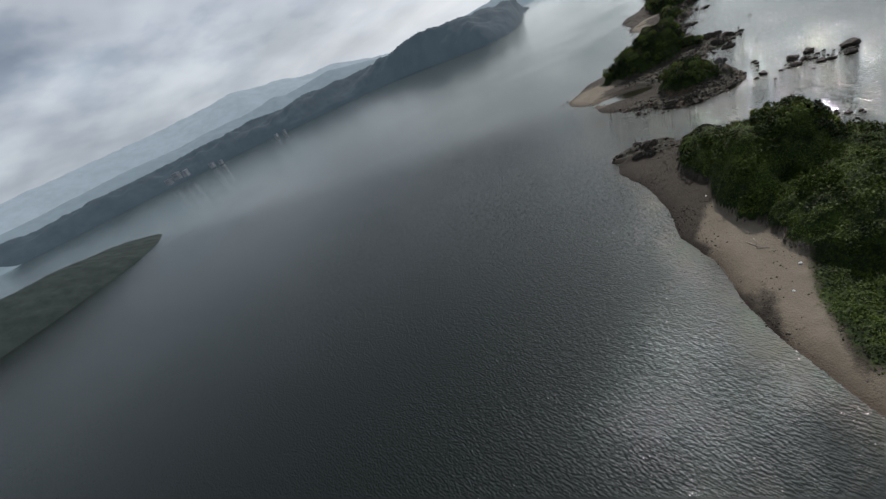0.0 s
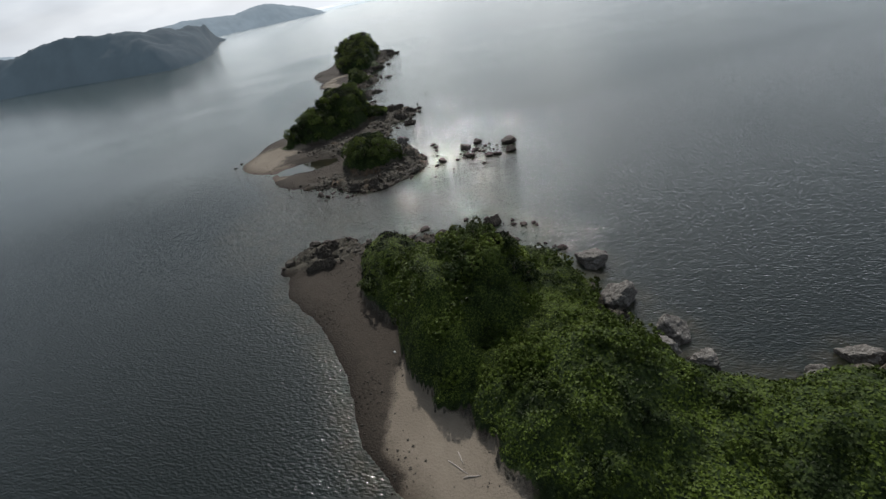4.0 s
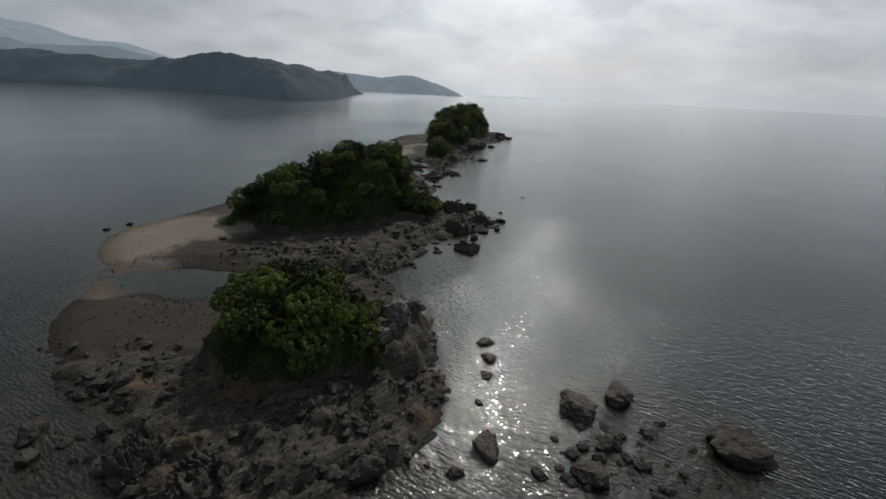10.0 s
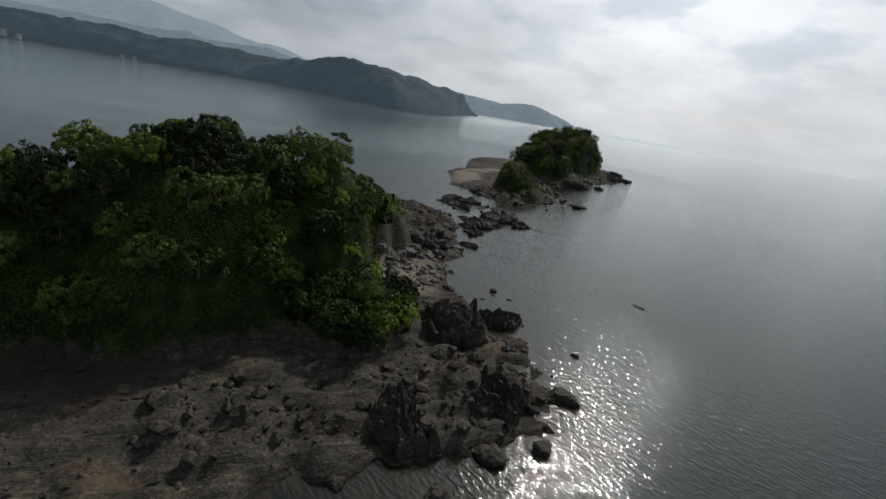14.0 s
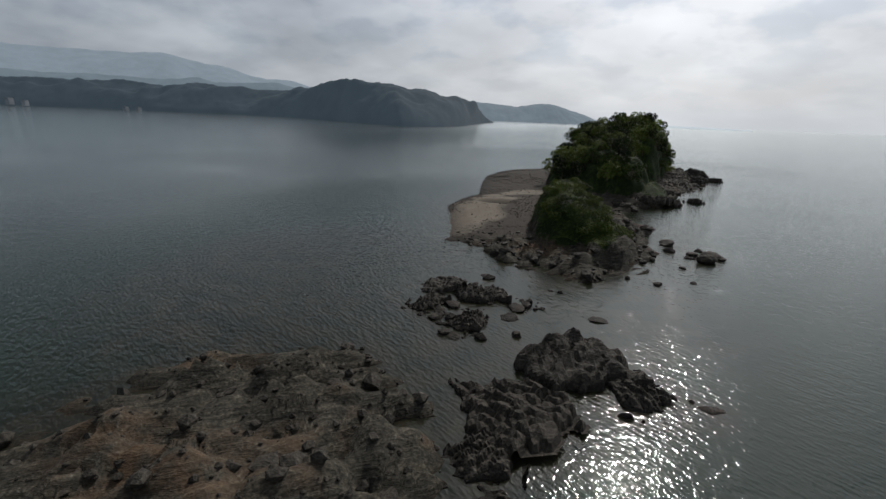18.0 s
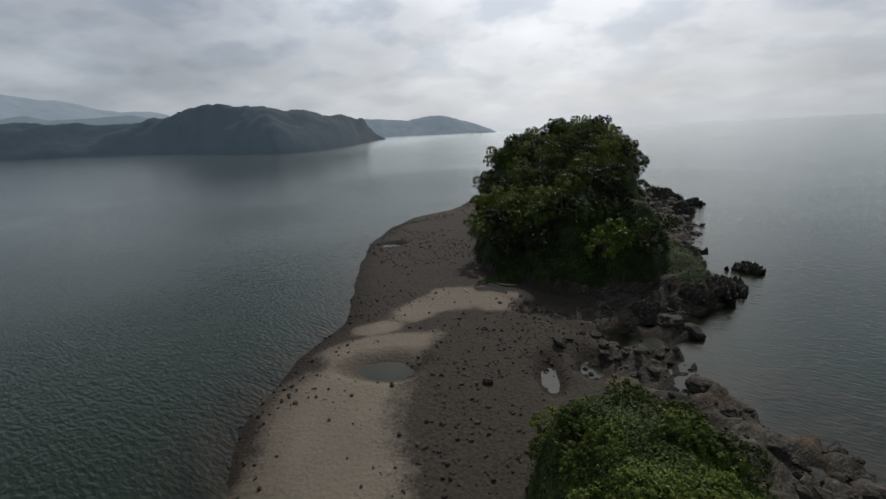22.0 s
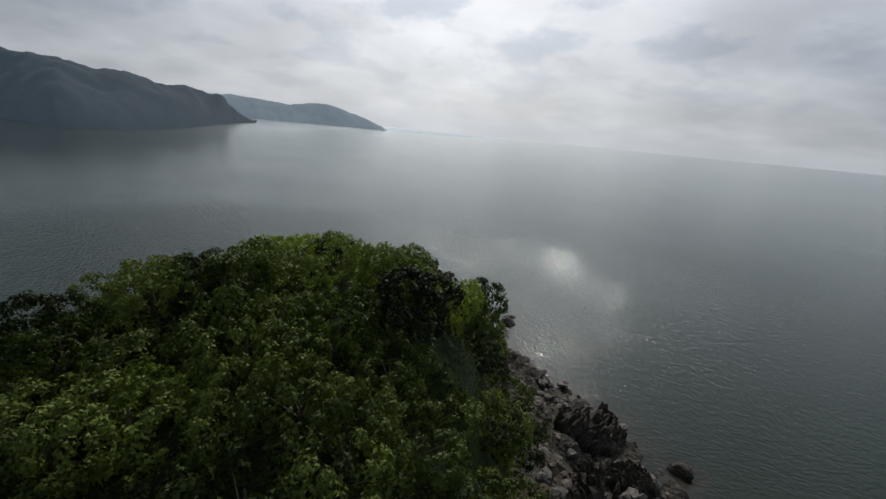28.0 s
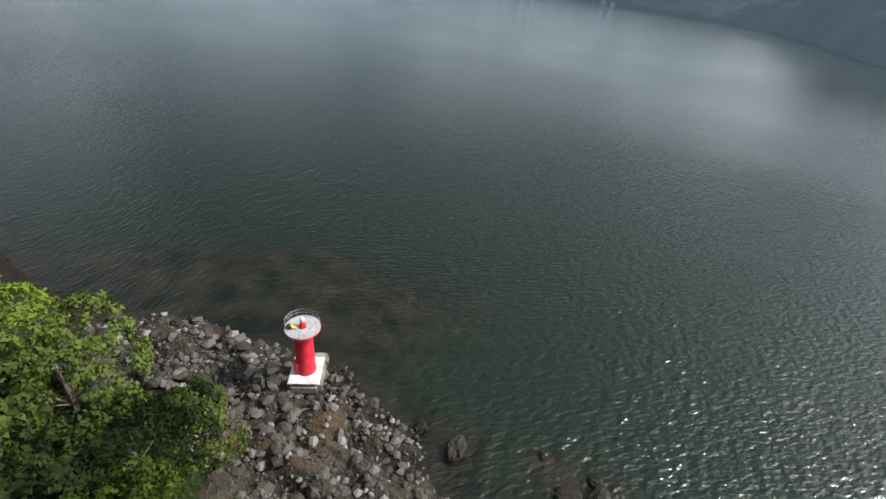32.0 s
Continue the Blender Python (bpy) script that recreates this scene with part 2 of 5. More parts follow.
def ground_material():
    """Sand, shingle, rock and turf, mixed by the masks of the ground's own mesh; sediment below the tide line."""
    m, n, at = material("shore_ground")
    kinds = n("ShaderNodeSeparateColor", in_0=n("ShaderNodeVertexColor", layer_name="ground_kind").outputs[0])
    turf_mask, sand_mask, rock_mask = kinds.outputs
    big, mid, small = n.noise(at, 0.05, 3), n.noise(at, 0.4, 4), n.noise(at, 3.0, 4, 0.65)
    pebble = n("ShaderNodeTexVoronoi", in_Vector=at, in_Scale=1.6, in_Randomness=1.0)
    sand = n.mix(mid, n.mix(small, (0.072, 0.061, 0.047), (0.135, 0.116, 0.092)), n.mix(big, (0.062, 0.053, 0.041), (0.180, 0.155, 0.122)))
    gravel = n("ShaderNodeTexVoronoi", in_Vector=at, in_Scale=4.5, in_Randomness=1.0)
    shingle = n.mix(n.mix(0.5, n.math("MULTIPLY", pebble.outputs["Distance"], 1.3, True), gravel.outputs["Color"]), n.mix(mid, (0.007, 0.0062, 0.0052), (0.026, 0.021, 0.016)), n.mix(small, (0.013, 0.0112, 0.009), (0.060, 0.050, 0.039)))
    strata = n.noise(n("ShaderNodeMapping", in_Vector=at, in_Rotation=(0, 0, radians(-43))).outputs[0], 0.55, 5, 0.7, (0.25, 1.9, 3.0))
    rock = n.ramp(n.mix(0.45, strata, small), [(0.36, (0.010, 0.0095, 0.008)), (0.47, (0.026, 0.0245, 0.0195)), (0.57, (0.056, 0.050, 0.038)), (0.70, (0.15, 0.138, 0.115))])
    rust = n.ramp(n.noise(at, 0.09, 4), [(0.56, (0, 0, 0)), (0.72, (0.5, 0.5, 0.5))])
    rust = n.math("ADD", rust, n.math("MULTIPLY", n.math("MULTIPLY", n("ShaderNodeVertexColor", layer_name="ground_kind").outputs["Alpha"], 0.55), n.ramp(mid, [(0.35, (0, 0, 0)), (0.6, (1, 1, 1))])), True)
    rock = n.mix(rust, rock, n.mix(small, (0.045, 0.028, 0.016), (0.15, 0.090, 0.050)))
    turf = n.ramp(n.mix(0.5, mid, small), [(0.34, (0.004, 0.007, 0.003)), (0.50, (0.011, 0.019, 0.005)), (0.66, (0.034, 0.050, 0.011))])
    jitter = n.math("MULTIPLY", n.math("SUBTRACT", n.mix(0.5, mid, small), 0.5), 0.9)

    def edge(mask):
        return n.ramp(n.math("ADD", mask, jitter), [(0.42, (0, 0, 0)), (0.58, (1, 1, 1))])

    soft = n.ramp(n.math("ADD", sand_mask, n.math("MULTIPLY", jitter, 0.9)), [(0.32, (0, 0, 0)), (0.62, (1, 1, 1))])
    colour = n.mix(soft, shingle, sand)
    colour = n.mix(edge(rock_mask), colour, rock)
    colour = n.mix(edge(turf_mask), colour, turf)
    depth = n("ShaderNodeSeparateXYZ", in_0=at).outputs[2]
    wet = n.ramp(n("ShaderNodeMapRange", in_Value=n.math("ADD", depth, n.math("MULTIPLY", jitter, 0.5)), in_1=0.1, in_2=0.9).outputs[0], [(0.0, (0.46, 0.44, 0.42)), (1.0, (1, 1, 1))])
    colour = n("ShaderNodeVectorMath", operation="MULTIPLY", in_0=colour, in_1=wet).outputs[0]
    weed = n.mix(n.ramp(n.noise(at, 0.22, 3, 0.6), [(0.36, (0, 0, 0)), (0.66, (1, 1, 1))]), (0.016, 0.017, 0.010), (0.095, 0.074, 0.044))
    algae = n("ShaderNodeMapRange", in_Value=n("ShaderNodeSeparateXYZ", in_0=at).outputs[1], in_1=330.0, in_2=580.0).outputs[0]
    mud = n.mix(algae, n.mix(big, (0.0085, 0.0145, 0.0125), (0.012, 0.020, 0.017)), n.mix(big, (0.0105, 0.027, 0.0165), (0.016, 0.037, 0.023)))
    below = n("ShaderNodeMapRange", in_Value=depth, in_1=-3.2, in_2=-0.5).outputs[0]
    bed = n.mix(below, mud, weed)
    colour = n.mix(n("ShaderNodeMapRange", in_Value=depth, in_1=-0.5, in_2=0.05).outputs[0], bed, colour)
    height = n.math("ADD", n.math("MULTIPLY", small, 0.5), n.math("MULTIPLY", pebble.outputs["Distance"], 0.5))
    height = n.math("MULTIPLY", height, n("ShaderNodeMapRange", in_Value=depth, in_1=-0.4, in_2=0.2).outputs[0])
    height = n.math("ADD", height, n.math("MULTIPLY", n.math("MULTIPLY", strata, rock_mask), 2.6))
    finish(n, colour, 0.9, n.bump(height, 0.7, 0.3))
    return m


def rock_material():
    m, n, at = material("sea_rock")
    chance = n("ShaderNodeObjectInfo").outputs["Random"]
    small, strata = n.noise(at, 2.6, 5, 0.65), n.noise(at, 0.9, 4, 0.65, (0.6, 1.2, 2.6))
    colour = n.ramp(n.mix(0.5, small, strata), [(0.34, (0.010, 0.0092, 0.008)), (0.48, (0.027, 0.0242, 0.020)), (0.60, (0.058, 0.051, 0.041)), (0.74, (0.16, 0.147, 0.128))])
    colour = n.mix(n.math("MULTIPLY", chance, 0.5), colour, n.mix(small, (0.012, 0.011, 0.010), (0.058, 0.048, 0.037)))
    depth = n("ShaderNodeSeparateXYZ", in_0=at).outputs[2]
    wet = n.ramp(n("ShaderNodeMapRange", in_Value=n.math("ADD", depth, n.math("MULTIPLY", small, 0.8)), in_1=0.4, in_2=1.3).outputs[0], [(0, (0.35, 0.35, 0.34)), (1, (1, 1, 1))])
    colour = n("ShaderNodeVectorMath", operation="MULTIPLY", in_0=colour, in_1=wet).outputs[0]
    finish(n, colour, 0.75, n.bump(n.math("ADD", small, strata), 0.8, 0.3))
    return m


def pale_rock_material():
    m, n, at = material("pale_cliff_rock")
    small, strata = n.noise(at, 2.2, 5, 0.65), n.noise(at, 0.7, 4, 0.65, (0.6, 1.2, 2.6))
    isle = n("ShaderNodeNewGeometry").outputs["Random Per Island"]
    colour = n.ramp(n.mix(0.5, small, strata), [(0.34, (0.018, 0.0175, 0.016)), (0.46, (0.055, 0.054, 0.050)), (0.58, (0.115, 0.112, 0.105)), (0.72, (0.27, 0.265, 0.25))])
    colour = n.mix(n.math("MULTIPLY", isle, 0.55), colour, n.mix(small, (0.07, 0.055, 0.045), (0.20, 0.165, 0.14)))
    finish(n, colour, 0.85, n.bump(n.math("ADD", small, strata), 0.8, 0.25))
    return m


def stone_material():
    m, n, at = material("broken_shore_stone")
    isle = n("ShaderNodeNewGeometry").outputs["Random Per Island"]
    small = n.noise(at, 2.4, 5, 0.65)
    grey = n.ramp(isle, [(0.0, (0.045, 0.040, 0.035)), (0.5, (0.085, 0.076, 0.066)), (0.85, (0.15, 0.14, 0.13)), (1.0, (0.30, 0.29, 0.27))])
    colour = n.mix(n.math("MULTIPLY", small, 0.8), n.mix(0.5, grey, (0.03, 0.026, 0.022)), grey)
    finish(n, colour, 0.85, n.bump(small, 0.7, 0.2))
    return m


def leaf_material(name, dark, mean, light, through=0.06):
    m, n, at = material(name)
    chance = n("ShaderNodeObjectInfo").outputs["Random"]
    isle = n("ShaderNodeNewGeometry").outputs["Random Per Island"]
    patch = n.noise(at, 0.35, 3)
    drift = n.math("MULTIPLY", n.math("SUBTRACT", n.noise(at, 0.075, 2), 0.5), 1.7)
    fac = n.math("ADD", n.math("ADD", n.math("MULTIPLY", isle, 0.26), n.math("MULTIPLY", chance, 1.0)), n.math("MULTIPLY", n.math("SUBTRACT", patch, 0.5), 0.8))
    fac = n.math("ADD", fac, drift)
    colour = n.ramp(fac, [(0.10, dark), (0.55, mean), (1.0, light)])
    top = n("ShaderNodeBsdfPrincipled", in_Base_Color=colour, in_Roughness=0.55)
    top.inputs["Specular IOR Level"].default_value = 0.07
    warm = n("ShaderNodeVectorMath", operation="MULTIPLY", in_0=colour, in_1=(1.3, 1.25, 0.6)).outputs[0]
    back = n("ShaderNodeBsdfTranslucent", in_Color=warm)
    n("ShaderNodeOutputMaterial", in_0=n("ShaderNodeMixShader", in_0=through, in_1=top.outputs[0], in_2=back.outputs[0]).outputs[0])
    return m


def plain_material(name, a, b, scale=2.0, rough=0.7, relief=0.05, **more):
    m, n, at = material(name)
    fac = n.noise(at, scale, 5, 0.6)
    finish(n, n.mix(n.ramp(fac, [(0.35, (0, 0, 0)), (0.65, (1, 1, 1))]), a, b), rough, n.bump(fac, 0.5, relief), **more)
    return m


def far_forest_material(name, a, b, scale):
    m, n, at = material(name)
    finish(n, n.mix(n.ramp(n.noise(at, scale, 6, 0.7), [(0.35, (0, 0, 0)), (0.65, (1, 1, 1))]), a, b), 0.95)
    return m


def hazed_backdrop_material(name, colour, glow):
    """Distance several kilometres off, with air haze put into its colour and emission."""
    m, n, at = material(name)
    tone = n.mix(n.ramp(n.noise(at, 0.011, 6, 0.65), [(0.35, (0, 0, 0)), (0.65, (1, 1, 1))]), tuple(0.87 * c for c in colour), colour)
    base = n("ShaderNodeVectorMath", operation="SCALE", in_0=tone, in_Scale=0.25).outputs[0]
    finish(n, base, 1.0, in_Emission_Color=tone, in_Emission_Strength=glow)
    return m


WATER, GROUND, ROCK, PALE, STONE = water_material(), ground_material(), rock_material(), pale_rock_material(), stone_material()
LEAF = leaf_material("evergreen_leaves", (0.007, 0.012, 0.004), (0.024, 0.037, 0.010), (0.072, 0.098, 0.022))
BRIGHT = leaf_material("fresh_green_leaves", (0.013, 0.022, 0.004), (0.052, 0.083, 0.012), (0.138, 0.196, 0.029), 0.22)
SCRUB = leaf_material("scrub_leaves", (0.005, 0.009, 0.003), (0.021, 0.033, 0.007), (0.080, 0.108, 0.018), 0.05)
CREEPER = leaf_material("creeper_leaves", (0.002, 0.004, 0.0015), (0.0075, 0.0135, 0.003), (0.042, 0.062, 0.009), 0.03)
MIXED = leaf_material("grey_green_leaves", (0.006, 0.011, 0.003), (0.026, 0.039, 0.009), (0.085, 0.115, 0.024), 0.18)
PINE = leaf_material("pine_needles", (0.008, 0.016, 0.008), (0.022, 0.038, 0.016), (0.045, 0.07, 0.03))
BARK = plain_material("bark", (0.05, 0.04, 0.032), (0.14, 0.115, 0.095), 4.0, 0.9)
DRIFT = plain_material("bleached_wood", (0.14, 0.125, 0.11), (0.32, 0.29, 0.26), 5.0, 0.85)
FOAM = plain_material("weathered_foam", (0.55, 0.55, 0.53), (0.75, 0.75, 0.73), 3.0, 0.8)
# The backdrop tones below carry air haze as pale blue colour and emission.
HAZED_FOREST = hazed_backdrop_material("hazed_hillside_forest", (0.036, 0.052, 0.066), 0.72)
ISLET = far_forest_material("islet_forest", (0.012, 0.018, 0.017), (0.022, 0.030, 0.028), 0.05)
MISTY = hazed_backdrop_material("misty_hills", (0.115, 0.150, 0.178), 0.80)
RANGE = hazed_backdrop_material("far_range", (0.165, 0.205, 0.240), 0.85)
HEAD = hazed_backdrop_material("far_headland", (0.135, 0.170, 0.200), 0.80)
SPIT = hazed_backdrop_material("far_lowland", (0.36, 0.405, 0.44), 1.0)


# ---- helpers of this place ----
def part(name, verts, faces, mat, parent=None, label="", smooth=False):
    """Links a mesh as one object, under a thing or on its own."""
    mesh = bpy.data.meshes.new(name)
    mesh.from_pydata(verts, [], faces)
    mesh.materials.append(mat)
    if smooth:
        mesh.polygons.foreach_set("use_smooth", np.ones(len(mesh.polygons), dtype=bool))
    mesh.update()
    ob = new(name, mesh)
    if parent is not None:
        ob.parent = parent
    if label:
        tagged(ob, label)
    return ob


def from_bm(name, bm, mat, parent=None, label="", smooth=False):
    mesh = bpy.data.meshes.new(name)
    bm.to_mesh(mesh)
    bm.free()
    mesh.materials.append(mat)
    if smooth:
        mesh.polygons.foreach_set("use_smooth", np.ones(len(mesh.polygons), dtype=bool))
    ob = new(name, mesh)
    if parent is not None:
        ob.parent = parent
    if label:
        tagged(ob, label)
    return ob


def quad_mesh(name, corners, mat):
    """A mesh of loose quads from an array (count, 4, 3)."""
    count = len(corners)
    mesh = bpy.data.meshes.new(name)
    mesh.vertices.add(count * 4)
    mesh.vertices.foreach_set("co", corners.reshape(-1).astype(np.float32))
    mesh.loops.add(count * 4)
    mesh.loops.foreach_set("vertex_index", np.arange(count * 4, dtype=np.int32))
    mesh.polygons.add(count)
    mesh.polygons.foreach_set("loop_start", np.arange(0, count * 4, 4, dtype=np.int32))
    mesh.materials.append(mat)
    mesh.update(calc_edges=True)
    return mesh


LATTICE = np.random.default_rng(5).random((256, 256))


def value_noise(x, y, size, seed=0):
    """Smooth noise from -1 to 1 with cells of the given size in metres."""
    u, v = x / size + seed * 17.3, y / size + seed * 9.1
    i, j = np.floor(u).astype(int), np.floor(v).astype(int)
    a, b = u - i, v - j
    a, b = a * a * (3 - 2 * a), b * b * (3 - 2 * b)
    at = lambda p, q: LATTICE[p % 256, q % 256]
    low = at(i, j) * (1 - a) + at(i + 1, j) * a
    high = at(i, j + 1) * (1 - a) + at(i + 1, j + 1) * a
    return 2 * (low * (1 - b) + high * b) - 1


def inside_distance(x, y, outline):
    """Distance to a closed outline, positive inside."""
    pts = np.array(outline, float)
    near, odd = np.full(x.shape, 1e9), np.zeros(x.shape, bool)
    for (ax, ay), (bx, by) in zip(pts, np.roll(pts, -1, 0)):
        dx, dy = bx - ax, by - ay
        s = np.clip(((x - ax) * dx + (y - ay) * dy) / (dx * dx + dy * dy), 0, 1)
        near = np.minimum(near, np.hypot(x - ax - s * dx, y - ay - s * dy))
        if dy:
            odd ^= ((ay > y) != (by > y)) & (x < ax + (y - ay) * dx / dy)
    return np.where(odd, near, -near)


def bumps(x, y, hills, power=2.6, bluff=0.75):
    """The highest of several steep-sided mounds (x, y, half-width, half-length, height)."""
    wobble = 1 + 0.10 * value_noise(x, y, 11, 1) + 0.06 * value_noise(x, y, 4.5, 2)
    total = np.zeros(x.shape)
    for cx, cy, rx, ry, h in hills:
        r = np.hypot((x - cx) / rx, (y - cy) / ry) * wobble
        total += (h * np.clip(1 - r**power, 0, 1) ** bluff) ** 7
    return total ** (1 / 7)


def patches(x, y, ovals):
    """A soft mask of ovals (x, y, half-width, half-length)."""
    total = np.zeros(x.shape)
    for cx, cy, rx, ry in ovals:
        r = np.hypot((x - cx) / rx, (y - cy) / ry)
        total = np.maximum(total, np.clip(1.6 - 1.1 * r, 0, 1))
    return total


# ---- the three islands: plan ----
SOUTH = [(-42.4, 248.9), (-40.3, 234), (-29.1, 216.3), (-17.4, 187.6), (-13, 162.2), (-3, 143.9), (2, 122.7), (9.1, 106.2), (19.1, 87.7), (29.3, 68.9), (40.3, 48), (52.3, 22.9), (62.3, -2.1), (82.3, -22.1), (120.4, -17.1), (134.8, 23.2), (129.2, 63.3), (119.1, 91.3),
         (131.1, 108.3), (139.7, 124.1), (133.4, 135.9), (113.8, 147), (98, 144.5), (85, 147), (75, 155.5), (66.5, 167), (64.2, 187), (59.6, 205.4), (51.1, 219.6), (39.7, 232.9), (28.5, 246.3), (17.7, 253.2), (3.9, 255.3), (-5.9, 259.3), (-13.8, 261.4), (-21.7, 266.4), (-35.6, 268.6), (-43.5, 256.8)]
MIDDLE = [(-97.7, 420.7), (-96.7, 409.6), (-89.6, 398.4), (-75.3, 385.9), (-69.2, 373.7), (-62.2, 357.4), (-52.1, 346.2), (-42.1, 342), (-29.1, 334.8), (-16.3, 324.5), (-4.5, 318.3), (3.3, 316.1), (10.3, 319.9), (19.2, 326.5), (27.1, 335.2), (30.3, 347), (24.7, 360), (21, 376), (9.4, 390.3),
          (2.6, 398.5), (9.7, 410.3), (13.7, 423.2), (15.5, 438.4), (21.4, 446.3), (28.4, 451.1), (36.4, 457.9), (39.2, 468), (30.7, 480), (17.9, 488.2), (9.2, 499.2), (3.8, 511.9), (4.8, 520.2), (-1.4, 528.6), (-5.6, 544.1), (-13.9, 559.7), (-26.5, 563.1), (-41.2, 554.1), (-46.2, 537.6), (-48.9, 516), (-60, 490.4), (-72.9, 474), (-86.3, 462), (-91.6, 437.6)]
NORTH = [(-38.9, 626.1), (-44.1, 642.2), (-56.8, 668.3), (-58.5, 687.3), (-55.8, 701.8), (-68.1, 741.8), (-72.4, 764.5), (-71.9, 790.2), (-68.1, 808), (-60.8, 817.5), (-54.5, 825.9), (-51.1, 837.2), (-49, 848.9), (-44.6, 859.9), (-39.5, 866.9), (-33.9, 873.7), (-26.2, 881.1), (-14.5, 887.2), (-2, 890.3), (10.2, 891.4), (24.2, 888.6),
         (36.1, 881.1), (42, 868.5), (48.2, 855.2), (49.5, 845.9), (47.2, 827.6), (41.7, 809.1), (35.9, 791.9), (30.6, 776), (24.3, 756.2), (23.2, 742.2), (25.1, 731), (15, 716.7), (6.8, 708.3), (0.6, 699.6), (0.5, 690.4), (5.5, 679.8), (11.6, 672.2), (11.2, 649.6), (13.1, 636.1), (10.8, 625.9), (1.3, 613.9), (-9.2, 613.3), (-18.7, 615.8), (-27, 627.6)]
SOUTH_HILLS = [(13.1, 195.8, 15, 34, 22.8), (27.9, 199.9, 20, 32, 25), (1.2, 228, 13, 30, 12.9), (41, 161, 27, 35, 16.1), (44.9, 197.4, 17, 30, 12), (64, 124, 30, 34, 9), (85, 129.2, 24, 20, 14.1), (110, 138, 13, 9, 19.5), (123, 134, 15, 12, 13), (60, 86.7, 23, 34, 15.9), (72.5, 84.8, 26, 30, 19.4), (78.5, 43, 36, 46, 18)]
MIDDLE_HILLS = [(-4, 355, 19, 14, 11.5), (16.9, 362.2, 9, 15, 5.9), (-54, 439.5, 12, 12, 7.3), (-39.9, 441.1, 18, 18, 18), (-29.5, 454.3, 18, 21, 22.6), (-22.8, 460.3, 20, 25, 24.6), (-11.4, 472.6, 13, 14, 23), (3.3, 467.8, 11, 14, 6.6), (-17.7, 495.8, 11, 16, 11.3), (-19, 509.3, 10.5, 12.5, 14.3), (-14.5, 507.5, 8.5, 11, 12.5), (-15, 499.5, 8.5, 9, 13), (-24.4, 541.4, 20, 22, 1)]
PLATFORM = [(-24, 541.5, 21, 19)]
NORTH_HILLS = [(-12, 654, 9.5, 15, 14.6), (-7, 644, 10.5, 17, 12), (1.5, 636, 8.5, 11, 6), (-9.5, 741.9, 15.5, 25, 17.4), (3, 739.8, 10.5, 19, 15), (-20.5, 760, 15, 36, 15.5), (-7.9, 779.2, 22, 40, 22.6), (-21.8, 803.7, 17, 34, 21), (9, 801.2, 11.5, 38, 25), (1, 825.3, 23, 36, 29), (-20.3, 824.4, 17, 28, 25), (-10.2, 839.9, 19, 28, 24.2), (10.5, 847.1, 16, 32, 23.1), (0.7, 858.2, 17, 19, 16.3), (14, 739.6, 8, 30, 4.9)]
SHOALS = [(-41.4, 588.4, 52, 50), (-45.4, 304.3, 42, 48), (-51.8, 850.9, 18, 46), (44.7, 340.6, 45, 26), (14.4, 658.7, 20, 40), (47.6, 233.9, 20, 34), (21.5, 441.2, 28, 30), (-0.9, 602.6, 34, 30)]
SAND = [(5.9, 150.7, 9, 32), (19.1, 114.1, 8, 44), (34.3, 76.8, 12, 30), (-83.4, 411.2, 18, 26), (-68.9, 428.8, 20, 18), (-65.1, 386.6, 9, 12), (-44.9, 657, 11, 26), (-46.4, 684.4, 8, 8), (-33.8, 710.3, 8, 8), (-40.5, 705.5, 8, 6), (-50.5, 697.5, 5, 5), (-27.2, 719, 6, 4), (-2.2, 496.4, 9, 12)]
ROCKY = [(-25.7, 260.6, 24, 12), (29.5, 243.4, 30, 16), (60.6, 205.4, 12, 50), (117.6, 120.9, 26, 34), (-7.3, 331.2, 44, 20), (16.8, 358.3, 14, 34), (-8.3, 408.8, 34, 20), (15.6, 436.3, 22, 26), (25, 466.7, 18, 24), (-22.3, 543.4, 30, 26), (-9, 621.6, 26, 14), (4, 649, 16, 40), (8.7, 694.9, 18, 34), (25.2, 739, 14, 30), (39.8, 813.2, 18, 60), (38.3, 859.5, 18, 34), (8.1, 883.7, 40, 12), (-34.3, 861, 16, 26)]

# ---- single rocks: (x, y, width) ----
SKERRIES = [(80.6, 343.4, 10.5), (77.1, 327.9, 7.9), (63.1, 353.7, 6.2), (54.5, 348.3, 7.5), (58.4, 340.7, 4.5), (37.3, 368.4, 4.2), (38, 361.9, 3.7), (37.7, 355.8, 2.9), (36.5, 346.9, 1.8), (38.1, 336.2, 5.2), (33.3, 330.6, 2.9), (29.1, 331.3, 1.3), (46.5, 332.5, 3.2), (50.4, 332.4, 2.1), (54.2, 333.1, 5.5), (66.2, 344.4, 2.9), (64.7, 328.4, 5.5), (68.9, 326.8, 4.9), (58.4, 318.9, 2.3), (41.6, 320.3, 1.6), (25.7, 331.9, 1.9), (30.3, 315.2, 1.8), (-30.9, 318.8, 1.8)]
